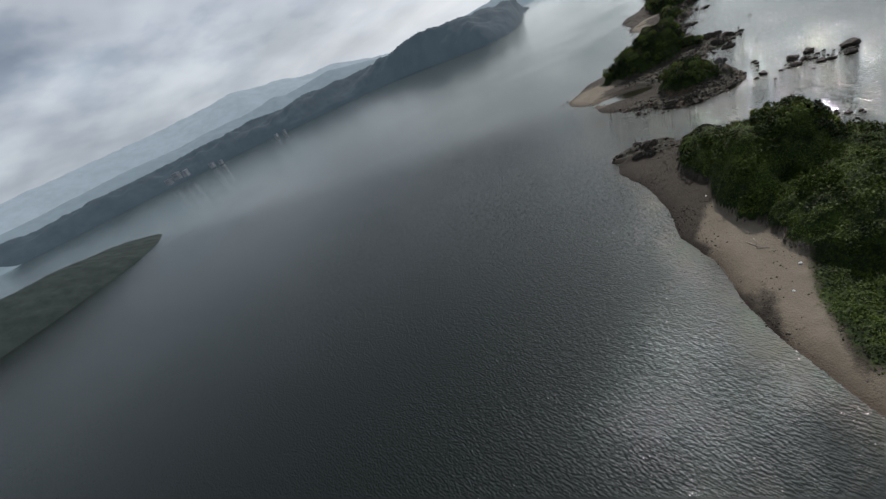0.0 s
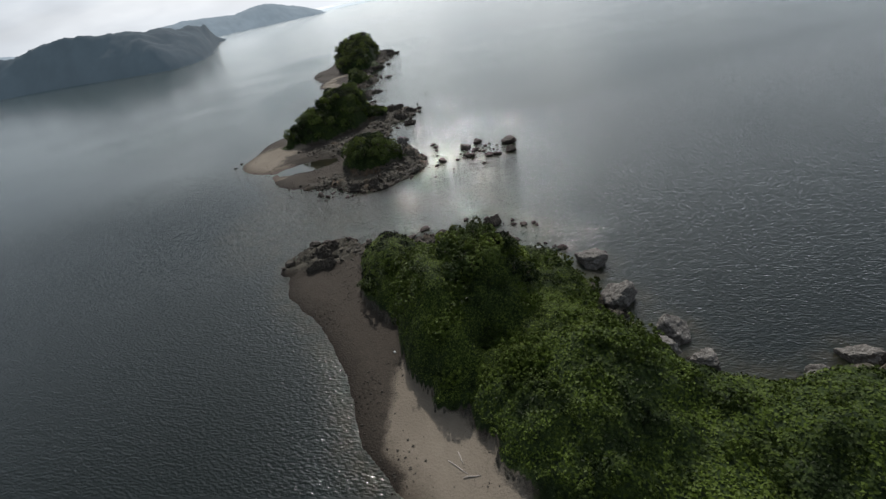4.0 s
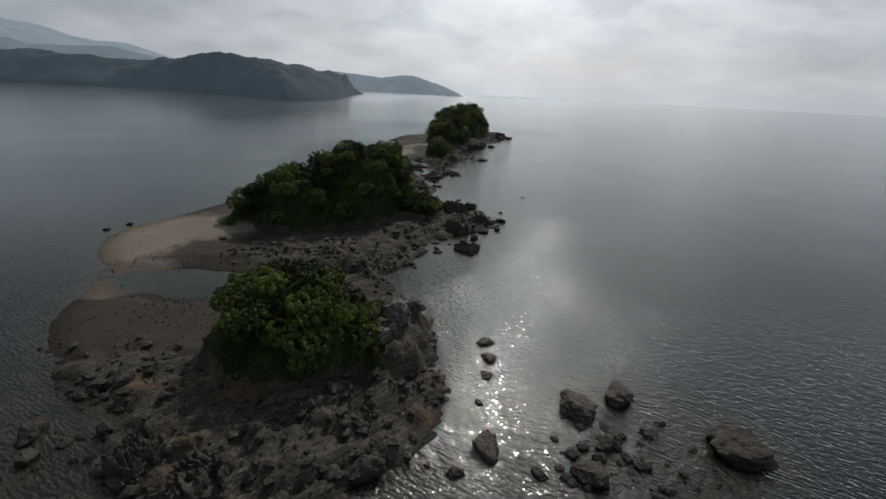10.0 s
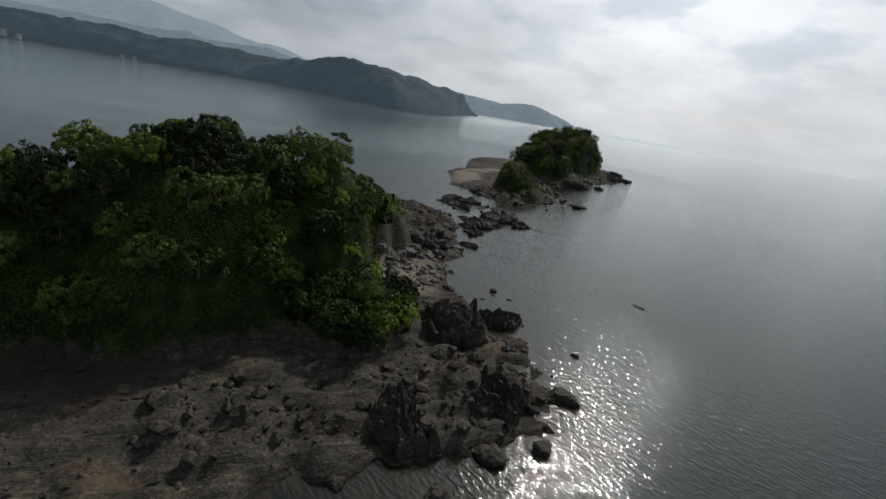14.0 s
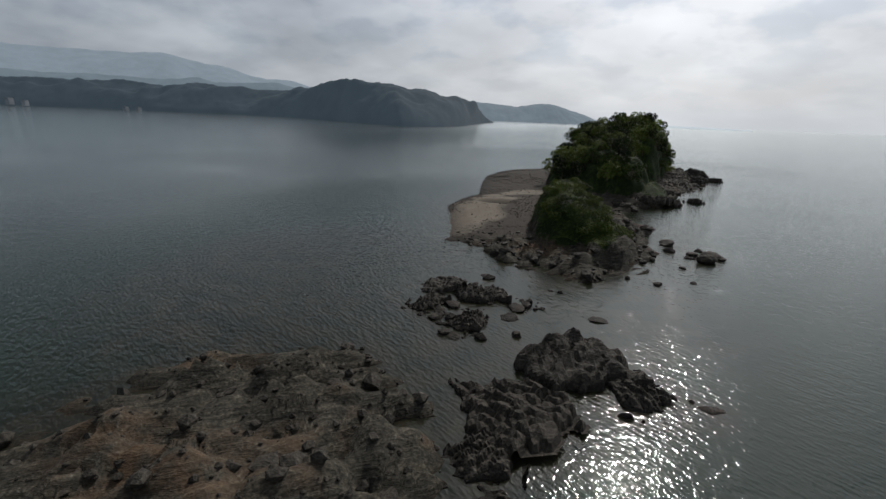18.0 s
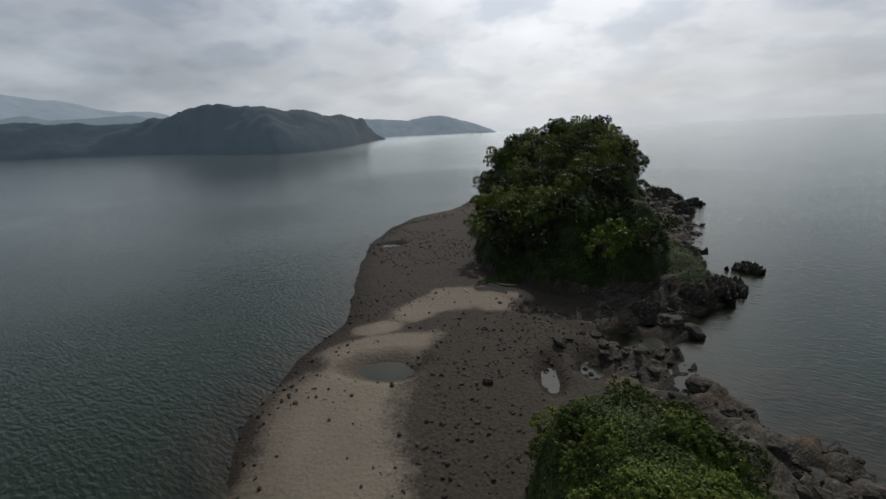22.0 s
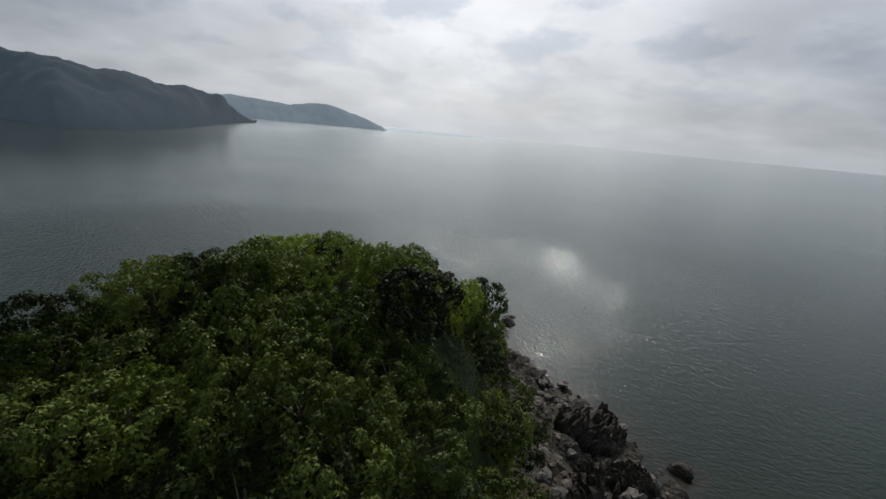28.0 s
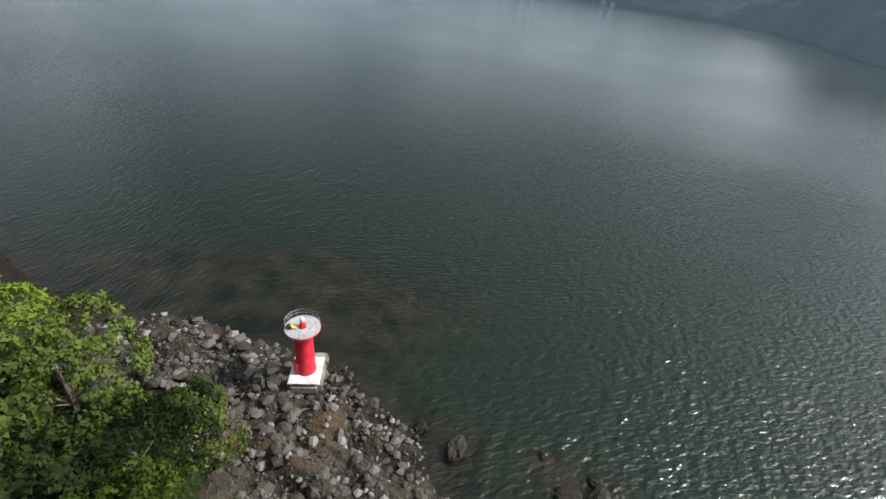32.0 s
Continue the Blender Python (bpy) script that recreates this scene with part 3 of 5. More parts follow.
MIDDLE_ROCKS = [(20.1, 328.4, 5.4), (18, 323.1, 2.5), (17.3, 320.9, 1.5), (-3, 321.2, 7), (3.5, 317, 2.1), (1.7, 315.5, 1.4), (-34.1, 327, 5), (-14.2, 324.6, 6.5), (-103.2, 417.2, 2.5), (-100.1, 424.4, 2.1), (41.2, 469.7, 4.7), (32.3, 461.9, 8), (28.5, 429.1, 8), (19.6, 478, 11), (26.4, 488.5, 7), (22.1, 449.5, 9), (-29.7, 322.4, 3.2), (41.5, 484.5, 1.8), (39.9, 456.7, 3.3), (34.2, 451.4, 4), (20.1, 503, 2.1), (31.7, 433.8, 3.6), (20, 438.8, 2.8), (26.4, 437, 2.1), (22, 433.2, 1.3), (18.7, 424, 3), (18, 426.8, 2.6), (11.7, 411, 2), (13.2, 408.5, 1.7), (30.9, 442.5, 4.1), (17, 433.3, 2.8), (13.7, 424.2, 1)]
SOUTH_ROCKS = [(44.9, 252.2, 6.2), (37.7, 252.3, 3.9), (35, 260.1, 3), (43.4, 256.7, 2.8), (52.2, 246.8, 2.6), (56, 245, 3.3), (59.9, 244.2, 2.5), (39.3, 242.6, 7.6), (46.2, 237.3, 5.4), (43.3, 233.3, 4.6), (37.1, 232.3, 5.8), (48.9, 234.7, 4), (16.1, 260.8, 4.3), (23.1, 253.9, 4.1), (9.7, 255.5, 4.5), (5.6, 257.1, 2.4), (29.1, 249.8, 2.2), (28.6, 255.1, 1.4), (58.7, 227.6, 1.6), (-33.3, 270.5, 5.4), (-27, 269.7, 5.3), (-25.8, 263.2, 6.7), (-27.5, 256, 8), (-42, 255.6, 4.9), (-30.9, 248.4, 6.1), (-25.5, 248.1, 6), (53.1, 250.2, 2.4), (48, 223.7, 3.6), (60.7, 242.1, 2.3), (63.3, 222.2, 4.2)]
CLIFF_ROCKS = [(68.1, 209, 11), (66.9, 188, 12), (72.6, 171.7, 10), (66.2, 164.5, 7), (73.7, 159.9, 7.1), (104.8, 149.1, 9), (93.5, 147.4, 8), (30.5, 251.1, 2.4), (54, 220.5, 2.9), (60.9, 224.1, 1.7), (122.4, 130.8, 10), (130.9, 119.2, 9), (114.9, 107.1, 7)]
BETWEEN_ROCKS = [(54.2, 520.3, 3.0), (52.9, 521.5, 1.6), (2, 576.4, 15), (11.3, 572.6, 9), (4.6, 593.6, 4), (-5.3, 521.6, 9), (-3.4, 552.9, 8), (-26.6, 594.7, 9), (-16.8, 593.6, 9), (3.6, 532.5, 6), (5.9, 538.7, 1.5), (9.2, 539.2, 1.2), (0.6, 546.9, 7), (-1.8, 562.2, 12), (19.6, 573.4, 3.3), (-8.3, 542.7, 3.5), (3.7, 518.8, 4.3), (11.4, 496.8, 3), (24.9, 501.2, 2), (18.9, 508.8, 1.1), (21.9, 506.2, 0.9), (20.7, 500.5, 1.5), (19.4, 496.8, 1.7), (-2.1, 492.6, 3.8), (5.1, 493.9, 3.7), (-3.4, 504.6, 1.8), (-25, 585.3, 6.8), (-15.4, 581.6, 6.5), (-9.5, 590.8, 3.9), (-9.6, 586.5, 3.7), (-21.4, 580.9, 3.6), (-12.2, 585.4, 1.2), (-20.5, 604.8, 2.6), (-12.7, 577.9, 2.1), (-15.7, 576, 3.1)]
NORTH_ROCKS = [(26.6, 643, 5.4), (22.2, 623.1, 1.5), (14.9, 618.2, 2.5), (28.1, 648, 5.4), (26.3, 652.9, 2.9), (18.5, 648.1, 3.6), (18.3, 655.7, 4.4), (20.9, 634, 2), (-3.6, 602.7, 1.2), (-5.4, 602.7, 1.1), (0.5, 613.6, 3.9), (12.4, 666.6, 4.2), (21.8, 726.9, 8.3), (33, 740.7, 6.5), (23.2, 751.6, 7), (-8.1, 595, 1.4), (-6.3, 592.2, 1.1), (35, 746.5, 2.2), (12.7, 716.2, 6.7), (3.9, 685.6, 4.5), (5, 679.5, 2.7), (8.4, 703.2, 3.8), (5.2, 705.1, 5), (2.5, 709.7, 6.3), (18.8, 721.4, 7), (-14.9, 694.6, 2.7), (-25.7, 681.7, 1.7), (-25.6, 710.9, 1.1), (11.3, 670.3, 1.7), (13.9, 670.2, 2.8), (6.4, 672, 3)]
POINT_ROCKS = [(31.9, 790.3, 5.4), (40.1, 811.1, 9), (53.1, 839.3, 4.5), (43.9, 851.1, 11), (56.7, 844.3, 4), (51.9, 834, 8), (46.6, 828.7, 4.6), (45.7, 840.9, 6.4), (38.1, 839.1, 8.2), (34.8, 827.5, 6.9), (41.3, 827.4, 5.3), (27.1, 894.9, 3.7), (37.2, 899, 5.1), (36.7, 907.1, 2.8), (30.6, 890, 6.6), (24.5, 886.4, 2.8), (39.8, 903.2, 2.1), (-28.4, 886.6, 3.5), (-31.2, 882.6, 1.6), (-27.7, 896.5, 1.2), (-21, 900.7, 5.0), (-23, 898.6, 3.2), (-18.8, 902.2, 3.4), (-24.4, 901.7, 2.0), (-20.2, 904.3, 1.8), (-17.6, 899.7, 2.2), (-17.3, 896.5, 4), (-34, 877.9, 0.8)]
COVE_ROCKS = [(-4, 518.2, 7.5), (-6.6, 516.2, 6), (-1.4, 522.3, 5.6), (1.2, 514.5, 3.5), (-9.2, 517.7, 5.6), (-4.5, 525.5, 6)]
PALE_ROCKS = [(-5.6, 503.4, 4.5), (-6.4, 499.8, 4), (-5.2, 507.0, 4.2), (-7.6, 496.8, 3.5), (-3.4, 500.7, 2), (-5.2, 511.1, 4.5), (-4.6, 495.7, 2.2), (-9.4, 514.2, 4.2), (-12.2, 518.6, 3.8), (-14.5, 522.4, 3.4), (-1.9, 508.4, 2.2), (14.8, 354.4, 6), (17.9, 362.2, 7), (20, 370.1, 6), (16.1, 376.2, 5)]
ROCKS = [
    (SKERRIES, "skerries off the middle island", "dark weathered boulder standing in shallow water"),
    (MIDDLE_ROCKS, "shore rocks of the middle island", "dark jagged boulder on the rocky shore"),
    (SOUTH_ROCKS, "shore rocks of the south island", "dark jagged boulder at the tide line"),
    (CLIFF_ROCKS, "cliff-foot rocks of the south island", "grey weathered boulder below the cliff"),
    (BETWEEN_ROCKS, "skerries between the islands", "brown layered boulder awash in the shallows"),
    (NORTH_ROCKS, "shore rocks of the north island", "dark wave-worn boulder beside the beach"),
    (POINT_ROCKS, "rocks round the north point", "grey weathered boulder at the water's edge"),
    (COVE_ROCKS, "tall rocks of the cove", "dark jagged crag below the green knoll"),
    (PALE_ROCKS, "pale crags of the middle island", "pale grey fractured crag below the green slope"),
]

STEP, X0, Y0, NX, NY = 1.0, -150.0, -50.0, 322, 990
gx, gy = np.meshgrid(X0 + STEP * np.arange(NX), Y0 + STEP * np.arange(NY))
shore_wobble = 2.2 * value_noise(gx, gy, 13, 3) + 1.2 * value_noise(gx, gy, 5, 4)
coast = np.max([inside_distance(gx, gy, o) for o in (SOUTH, MIDDLE, NORTH)], axis=0)
rocky = patches(gx, gy, ROCKY)
coast = coast + shore_wobble * (0.25 + 0.75 * rocky)
low = np.where(coast > 0, 1.9 * (1 - np.exp(-np.maximum(coast, 0) / 13)), np.maximum(-0.30 * -coast, -5.0))
shoal = patches(gx, gy, SHOALS)
low = np.where(coast < 0, np.maximum(low, -5 + 4.1 * np.clip(shoal * 1.2, 0, 1) + 0.4 * value_noise(gx, gy, 9, 5) - 0.2), low)
hill = np.maximum(bumps(gx, gy, SOUTH_HILLS, 2.0, 0.8), bumps(gx, gy, MIDDLE_HILLS + NORTH_HILLS))
hill *= 1 + 0.13 * value_noise(gx, gy, 19, 51) + 0.09 * value_noise(gx, gy, 9, 52)
hill *= np.clip(coast / 3 + 0.4, 0, 1)
crag = np.abs(value_noise(gx + 0.6 * gy, gy, 5, 6)) + 0.6 * np.abs(value_noise(gx, gy - 0.5 * gx, 2.6, 7))
turf = np.clip((hill - 1.6 + 1.2 * value_noise(gx, gy, 6, 8)) / 1.4, 0, 1)
turf *= 1 - np.clip(patches(gx, gy, [(101, 143, 9, 5), (122, 142, 9, 6), (112, 145.5, 8, 4), (-6.2, 508, 2.6, 6), (-6.6, 500, 3, 5), (-8.2, 514, 4, 3), (19.8, 363.1, 6, 13), (-24.4, 543.4, 20, 17), (8.8, 629, 4, 6)]) * 1.4, 0, 1)
turf = np.maximum(turf, 0.9 * patches(gx, gy, [(-63, 435.7, 8, 7), (-26.1, 724, 5, 4), (33, 120, 13, 34)]) * (coast > 4))


def wood_edge(y):
    """The wood's western edge above the lighthouse."""
    return np.interp(y, [812.6, 822.9, 833.2, 845.3, 857.7, 867.2, 872.7, 876.2, 880.8], [-97.7, -44.5, -38.8, -34.0, -29.6, -26.0, -20.3, -13.3, -8.1])


turf *= np.clip((gx - wood_edge(gy)) / 1.5, 0, 1)
bed = np.abs(value_noise((0.8 * gx - 0.6 * gy) * 3.2, 0.55 * gx + 0.75 * gy, 7, 13)) - 0.3
bare = np.clip(hill / 2, 0, 1) * (1 - turf)
platform = np.clip(1.6 * patches(gx, gy, PLATFORM), 0, 1)
layers = np.abs(value_noise((0.68 * gx - 0.73 * gy) * 2.6, (0.73 * gx + 0.68 * gy) * 0.5, 5, 14)) - 0.3
ground_z = low + hill + np.where(coast > -3, (1.9 * rocky * (crag - 0.25) * (1 - 0.35 * platform) + rocky * (2.1 * bed * (1 - 0.6 * platform) + 3.4 * layers * platform)) * (1 - 0.7 * turf) + 1.3 * bare * (crag - 0.4), 0)
ground_z += turf * (0.9 * value_noise(gx, gy, 5, 9) + 0.5 * value_noise(gx, gy, 2.6, 10)) + 0.06 * value_noise(gx, gy, 3, 11)
for px, py, rx, ry, deep in [(-44.8, 383, 20, 9.5, -0.25), (-42.6, 685.6, 5.5, 3.2, -0.07), (-16.7, 686.2, 1.8, 4.2, -0.07), (-10.5, 689.5, 2, 3, -0.07), (-2, 699.5, 5, 4, -0.12), (-64, 761, 3.5, 2.2, -0.07), (-8.3, 398.8, 6, 3, -0.1)]:
    r = np.hypot((gx - px) / rx, (gy - py) / ry) * (1 + 0.15 * value_noise(gx, gy, 6, 12))
    pool = np.clip(1.9 - 1.15 * r, 0, 1) ** 0.7
    ground_z = np.where(hill < 1, ground_z * (1 - pool) + deep * pool, ground_z)
reef = patches(gx, gy, [(-20, 590.8, 9, 12), (-18, 580.4, 8, 6), (3, 575.8, 13, 4), (-1.3, 561.5, 9, 6), (-9.4, 592.6, 6, 6), (24.5, 647.8, 5, 7), (-29.2, 323.8, 10, 6), (-9.4, 317.4, 20, 5), (59.1, 337.2, 16, 9)])
ground_z = np.where(coast < 1, np.maximum(ground_z, -5 + 4.75 * np.clip(reef * 1.3, 0, 1)), ground_z)
for rows, _, _ in ROCKS:
    for px, py, w in rows:
        r = np.hypot(gx - px, gy - py) / (0.75 * w + 1.5)
        ground_z = np.maximum(ground_z, -0.45 - 4.5 * np.clip(r - 0.6, 0, 2))
edge = np.minimum.reduce([gx - X0, X0 + STEP * (NX - 1) - gx, gy - Y0, Y0 + STEP * (NY - 1) - gy])
ground_z = np.where(edge < 20, -5 + (ground_z + 5) * np.clip(edge / 20, 0, 1), ground_z)


def height_at(x, y):
    """The ground's height at places of the plan."""
    u, v = (np.asarray(x, float) - X0) / STEP, (np.asarray(y, float) - Y0) / STEP
    i, j = np.clip(np.floor(u).astype(int), 0, NX - 2), np.clip(np.floor(v).astype(int), 0, NY - 2)
    a, b = u - i, v - j
    g = ground_z
    return (g[j, i] * (1 - a) + g[j, i + 1] * a) * (1 - b) + (g[j + 1, i] * (1 - a) + g[j + 1, i + 1] * a) * b


def mask_at(mask, x, y):
    i = np.clip(((np.asarray(x, float) - X0) / STEP).astype(int), 0, NX - 1)
    j = np.clip(((np.asarray(y, float) - Y0) / STEP).astype(int), 0, NY - 1)
    return mask[j, i]


def build_ground():
    """One sheet: the fine grid round the islands and a wide flat sea bed to the horizon."""
    verts = np.stack([gx, gy, ground_z], -1).reshape(-1, 3)
    index = np.arange(NX * NY).reshape(NY, NX)
    quads = np.stack([index[:-1, :-1], index[:-1, 1:], index[1:, 1:], index[1:, :-1]], -1).reshape(-1, 4)
    rim = np.concatenate([index[0, :-1], index[:-1, -1], index[-1, :0:-1], index[:0:-1, 0]])
    centre = np.array([0.0, 420.0])
    out = verts[rim, :2] - centre
    outer = np.c_[centre + out / np.linalg.norm(out, axis=1)[:, None] * 7600, np.full(len(rim), -5.0)]
    k = len(verts) + np.arange(len(rim))
    skirt = np.stack([rim, k, np.roll(k, -1), np.roll(rim, -1)], -1)
    verts, quads = np.concatenate([verts, outer]), np.concatenate([quads, skirt])
    mesh = bpy.data.meshes.new("ground")
    mesh.vertices.add(len(verts))
    mesh.vertices.foreach_set("co", verts.reshape(-1).astype(np.float32))
    mesh.loops.add(quads.size)
    mesh.loops.foreach_set("vertex_index", quads.reshape(-1).astype(np.int32))
    mesh.polygons.add(len(quads))
    mesh.polygons.foreach_set("loop_start", np.arange(0, quads.size, 4, dtype=np.int32))
    mesh.polygons.foreach_set("use_smooth", np.ones(len(quads), dtype=bool))
    mesh.update(calc_edges=True)
    kinds = np.zeros((len(verts), 4), np.float32)
    kinds[: NX * NY] = np.stack([turf, patches(gx + 5 * value_noise(gx, gy, 17, 61) + 2 * value_noise(gx, gy, 7, 63), gy + 8 * value_noise(gx, gy, 21, 62) + 3 * value_noise(gx, gy, 8, 64), SAND) * (1 - turf), np.clip(rocky + 0.8 * (hill > 0.6) * (1 - turf), 0, 1), patches(gx, gy, [(-4.2, 341, 9, 4), (-13, 346.2, 4, 5), (-12.1, 625.9, 9, 4), (-23.5, 645.3, 4, 10), (-30, 536.5, 12, 4.5), (-11, 683, 5, 4), (-24.2, 693.9, 5, 2.5), (-56, 738, 6, 12)])], -1).reshape(-1, 4)
    mesh.color_attributes.new("ground_kind", "FLOAT_COLOR", "POINT").data.foreach_set("color", kinds.reshape(-1))
    mesh.materials.append(GROUND)
    return tagged(new("ground", mesh), "sandy and rocky island ground with sea bed", "ground", kind="structure")


build_ground()
def build_water():
    """One level sheet to the horizon, clear over the shallows and turbid where it is deep."""
    wide = 3
    wx, wy, deep = gx[::wide, ::wide], gy[::wide, ::wide], ground_z[::wide, ::wide]
    rows, cols = wx.shape
    verts = np.stack([wx, wy, np.zeros(wx.shape)], -1).reshape(-1, 3)
    index = np.arange(rows * cols).reshape(rows, cols)
    quads = np.stack([index[:-1, :-1], index[:-1, 1:], index[1:, 1:], index[1:, :-1]], -1).reshape(-1, 4)
    rim = np.concatenate([index[0, :-1], index[:-1, -1], index[-1, :0:-1], index[:0:-1, 0]])
    centre = np.array([0.0, 420.0])
    out = verts[rim, :2] - centre
    outer = np.c_[centre + out / np.linalg.norm(out, axis=1)[:, None] * 7500, np.zeros(len(rim))]
    k = len(verts) + np.arange(len(rim))
    skirt = np.stack([rim, k, np.roll(k, -1), np.roll(rim, -1)], -1)
    ob = part("water", np.concatenate([verts, outer]).tolist(), np.concatenate([quads, skirt]).tolist(), WATER)
    clear = np.zeros((len(verts) + len(rim), 4), np.float32)
    clear[: len(verts), 0] = 0.05 * np.clip((deep.reshape(-1) + 0.42) / 0.4, 0, 1) * (coast[::wide, ::wide].reshape(-1) > 2)
    clear[: len(verts), 1] = np.clip((deep.reshape(-1) + 3.2) / 2.2, 0, 1)
    clear[: len(verts), 2] = np.clip(coast[::wide, ::wide].reshape(-1) / 2 - 0.5, 0, 1)
    ob.data.color_attributes.new("clear_water", "FLOAT_COLOR", "POINT").data.foreach_set("color", clear.reshape(-1))
    return tagged(ob, "calm grey-green sea with small wind ripples", "sea", kind="structure")


build_water()


# ---- far shore ----
def ridge_mesh(name, line, shore_width, back_width, mat, label, rough, cells=46, steps=220, taper=0.0):
    """A range of hills along a crest line of (x, y, height), falling to the water on its near side."""
    pts = np.array(line, float)
    along = np.r_[0, np.cumsum(np.hypot(*np.diff(pts[:, :2], axis=0).T))]
    s = np.linspace(0, along[-1], steps)
    crest = np.stack([np.interp(s, along, pts[:, c]) for c in range(3)], -1)
    soft = np.hanning(9)
    soft /= soft.sum()
    for c in range(3):
        crest[:, c] = np.convolve(np.pad(crest[:, c], 4, mode="edge"), soft, mode="valid")
    ahead = np.gradient(crest[:, :2], axis=0)
    ahead /= np.linalg.norm(ahead, axis=1)[:, None]
    side = np.stack([ahead[:, 1], -ahead[:, 0]], -1)
    across = np.linspace(-1, 1, cells)
    width = np.where(across > 0, shore_width, back_width) * across
    if taper:
        narrow = np.sqrt(np.clip(np.minimum(s, s[-1] - s) / taper, 0.02, 1))
        width = width[None] * narrow[:, None]
    x = crest[:, :1] + side[:, :1] * width
    y = crest[:, 1:2] + side[:, 1:] * width
    fall = np.clip(1 - np.abs(across) ** 1.5, 0, 1)
    spur = 1 + 0.30 * value_noise(x, y, rough * 9, 3) * np.abs(across) ** 0.7 + 0.10 * value_noise(x, y, rough * 4, 4) * np.abs(across)
    z = crest[:, 2:] * fall * spur + (fall > 0.02) * rough * (0.07 * value_noise(x, y, rough, 5) + 0.05 * value_noise(x, y, rough * 0.45, 6)) - 1.5 * (np.abs(across) > 0.97)
    index = np.arange(steps * cells).reshape(steps, cells)
    quads = np.stack([index[:-1, :-1], index[:-1, 1:], index[1:, 1:], index[1:, :-1]], -1).reshape(-1, 4)
    ob = part(name, np.stack([x, y, z], -1).reshape(-1, 3).tolist(), quads.tolist(), mat, smooth=True)
    return tagged(ob, label, "hills", kind="structure")


def bearing(turn, rise, far, eye=(-17, 599, 36)):
    """A crest point at a bearing, an elevation and a distance from a place on the way."""
    a = radians(turn)
    return (eye[0] + far * math.sin(a), eye[1] + far * math.cos(a), max(4.0, eye[2] + far * math.tan(radians(rise))))


def coast_mesh(rows, eye=(0, 600)):
    """The wooded coast across the bay, from rows of (bearing, way to the shore, way to the crest, crest height): spurs and gullies run down to a thin pale strand."""
    pts = np.array(rows, float)
    turn = np.linspace(pts[0, 0], pts[-1, 0], 620)
    shore, crest, tall = [np.interp(turn, pts[:, 0], pts[:, c]) for c in (1, 2, 3)]
    soft = np.hanning(9)
    soft /= soft.sum()
    shore, crest, tall = [np.convolve(np.pad(v, 4, mode="edge"), soft, mode="valid")[:, None] for v in (shore, crest, tall)]
    u = np.linspace(0, 1.8, 46)[None]
    far = np.where(u < 1, shore + (crest - shore) * u, crest + 420 * (u - 1))
    a = np.radians(turn)[:, None]
    x, y = eye[0] + far * np.sin(a), eye[1] + far * np.cos(a)
    rise = np.where(u < 1, np.sin(np.clip(u, 0, 1) * 1.5708) ** 0.85, np.cos(np.clip((u - 1) / 0.8, 0, 1) * 1.5708))
    spur = 1 + (0.34 * value_noise(x, y, 150, 3) + 0.20 * value_noise(x, y, 62, 4)) * np.clip(4 * u * (1 - u), 0, 1)
    z = tall * rise * spur + np.clip(6 * u, 0, 1) * (2.6 * value_noise(x, y, 17, 5) + 1.6 * value_noise(x, y, 8, 6)) + 1.0 - 2.5 * (u < 0.01)
    index = np.arange(x.size).reshape(x.shape)
    quads = np.stack([index[:-1, :-1], index[1:, :-1], index[1:, 1:], index[:-1, 1:]], -1).reshape(-1, 4)
    # Material tints and glows for haze; the wooded slopes emit no light themselves.
    ob = part("coast_hills", np.stack([x, y, z], -1).reshape(-1, 3).tolist(), quads.tolist(), HAZED_FOREST, smooth=True)
    return tagged(ob, "dark forested hills along the far shore, tinted with air haze", "hills", kind="structure")


# Rows -150 and -125 are unseen, added to fill the sea's reflection.
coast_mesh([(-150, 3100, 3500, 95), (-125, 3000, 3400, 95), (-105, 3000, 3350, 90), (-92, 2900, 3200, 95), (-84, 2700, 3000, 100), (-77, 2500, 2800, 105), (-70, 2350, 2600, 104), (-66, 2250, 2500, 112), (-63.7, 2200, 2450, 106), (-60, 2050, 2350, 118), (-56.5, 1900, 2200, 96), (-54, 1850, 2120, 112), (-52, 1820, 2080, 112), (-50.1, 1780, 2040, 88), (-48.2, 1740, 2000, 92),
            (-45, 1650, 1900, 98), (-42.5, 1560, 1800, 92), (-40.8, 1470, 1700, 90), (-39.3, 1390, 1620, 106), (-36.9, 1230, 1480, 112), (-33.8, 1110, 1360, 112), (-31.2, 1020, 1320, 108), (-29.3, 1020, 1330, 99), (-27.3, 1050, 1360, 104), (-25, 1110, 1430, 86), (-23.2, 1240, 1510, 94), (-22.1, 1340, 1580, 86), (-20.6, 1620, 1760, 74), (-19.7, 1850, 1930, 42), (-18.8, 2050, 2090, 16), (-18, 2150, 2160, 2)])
# Haze of these four farther ridges lies in their materials' colour and emission.
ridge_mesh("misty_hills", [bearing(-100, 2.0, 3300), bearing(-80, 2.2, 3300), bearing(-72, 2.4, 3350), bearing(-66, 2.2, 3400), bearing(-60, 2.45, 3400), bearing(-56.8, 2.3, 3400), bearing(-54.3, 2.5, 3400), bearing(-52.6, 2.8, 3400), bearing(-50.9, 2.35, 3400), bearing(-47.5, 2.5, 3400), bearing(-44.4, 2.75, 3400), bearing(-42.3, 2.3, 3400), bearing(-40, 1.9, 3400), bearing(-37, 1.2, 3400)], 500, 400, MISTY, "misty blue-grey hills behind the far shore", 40)
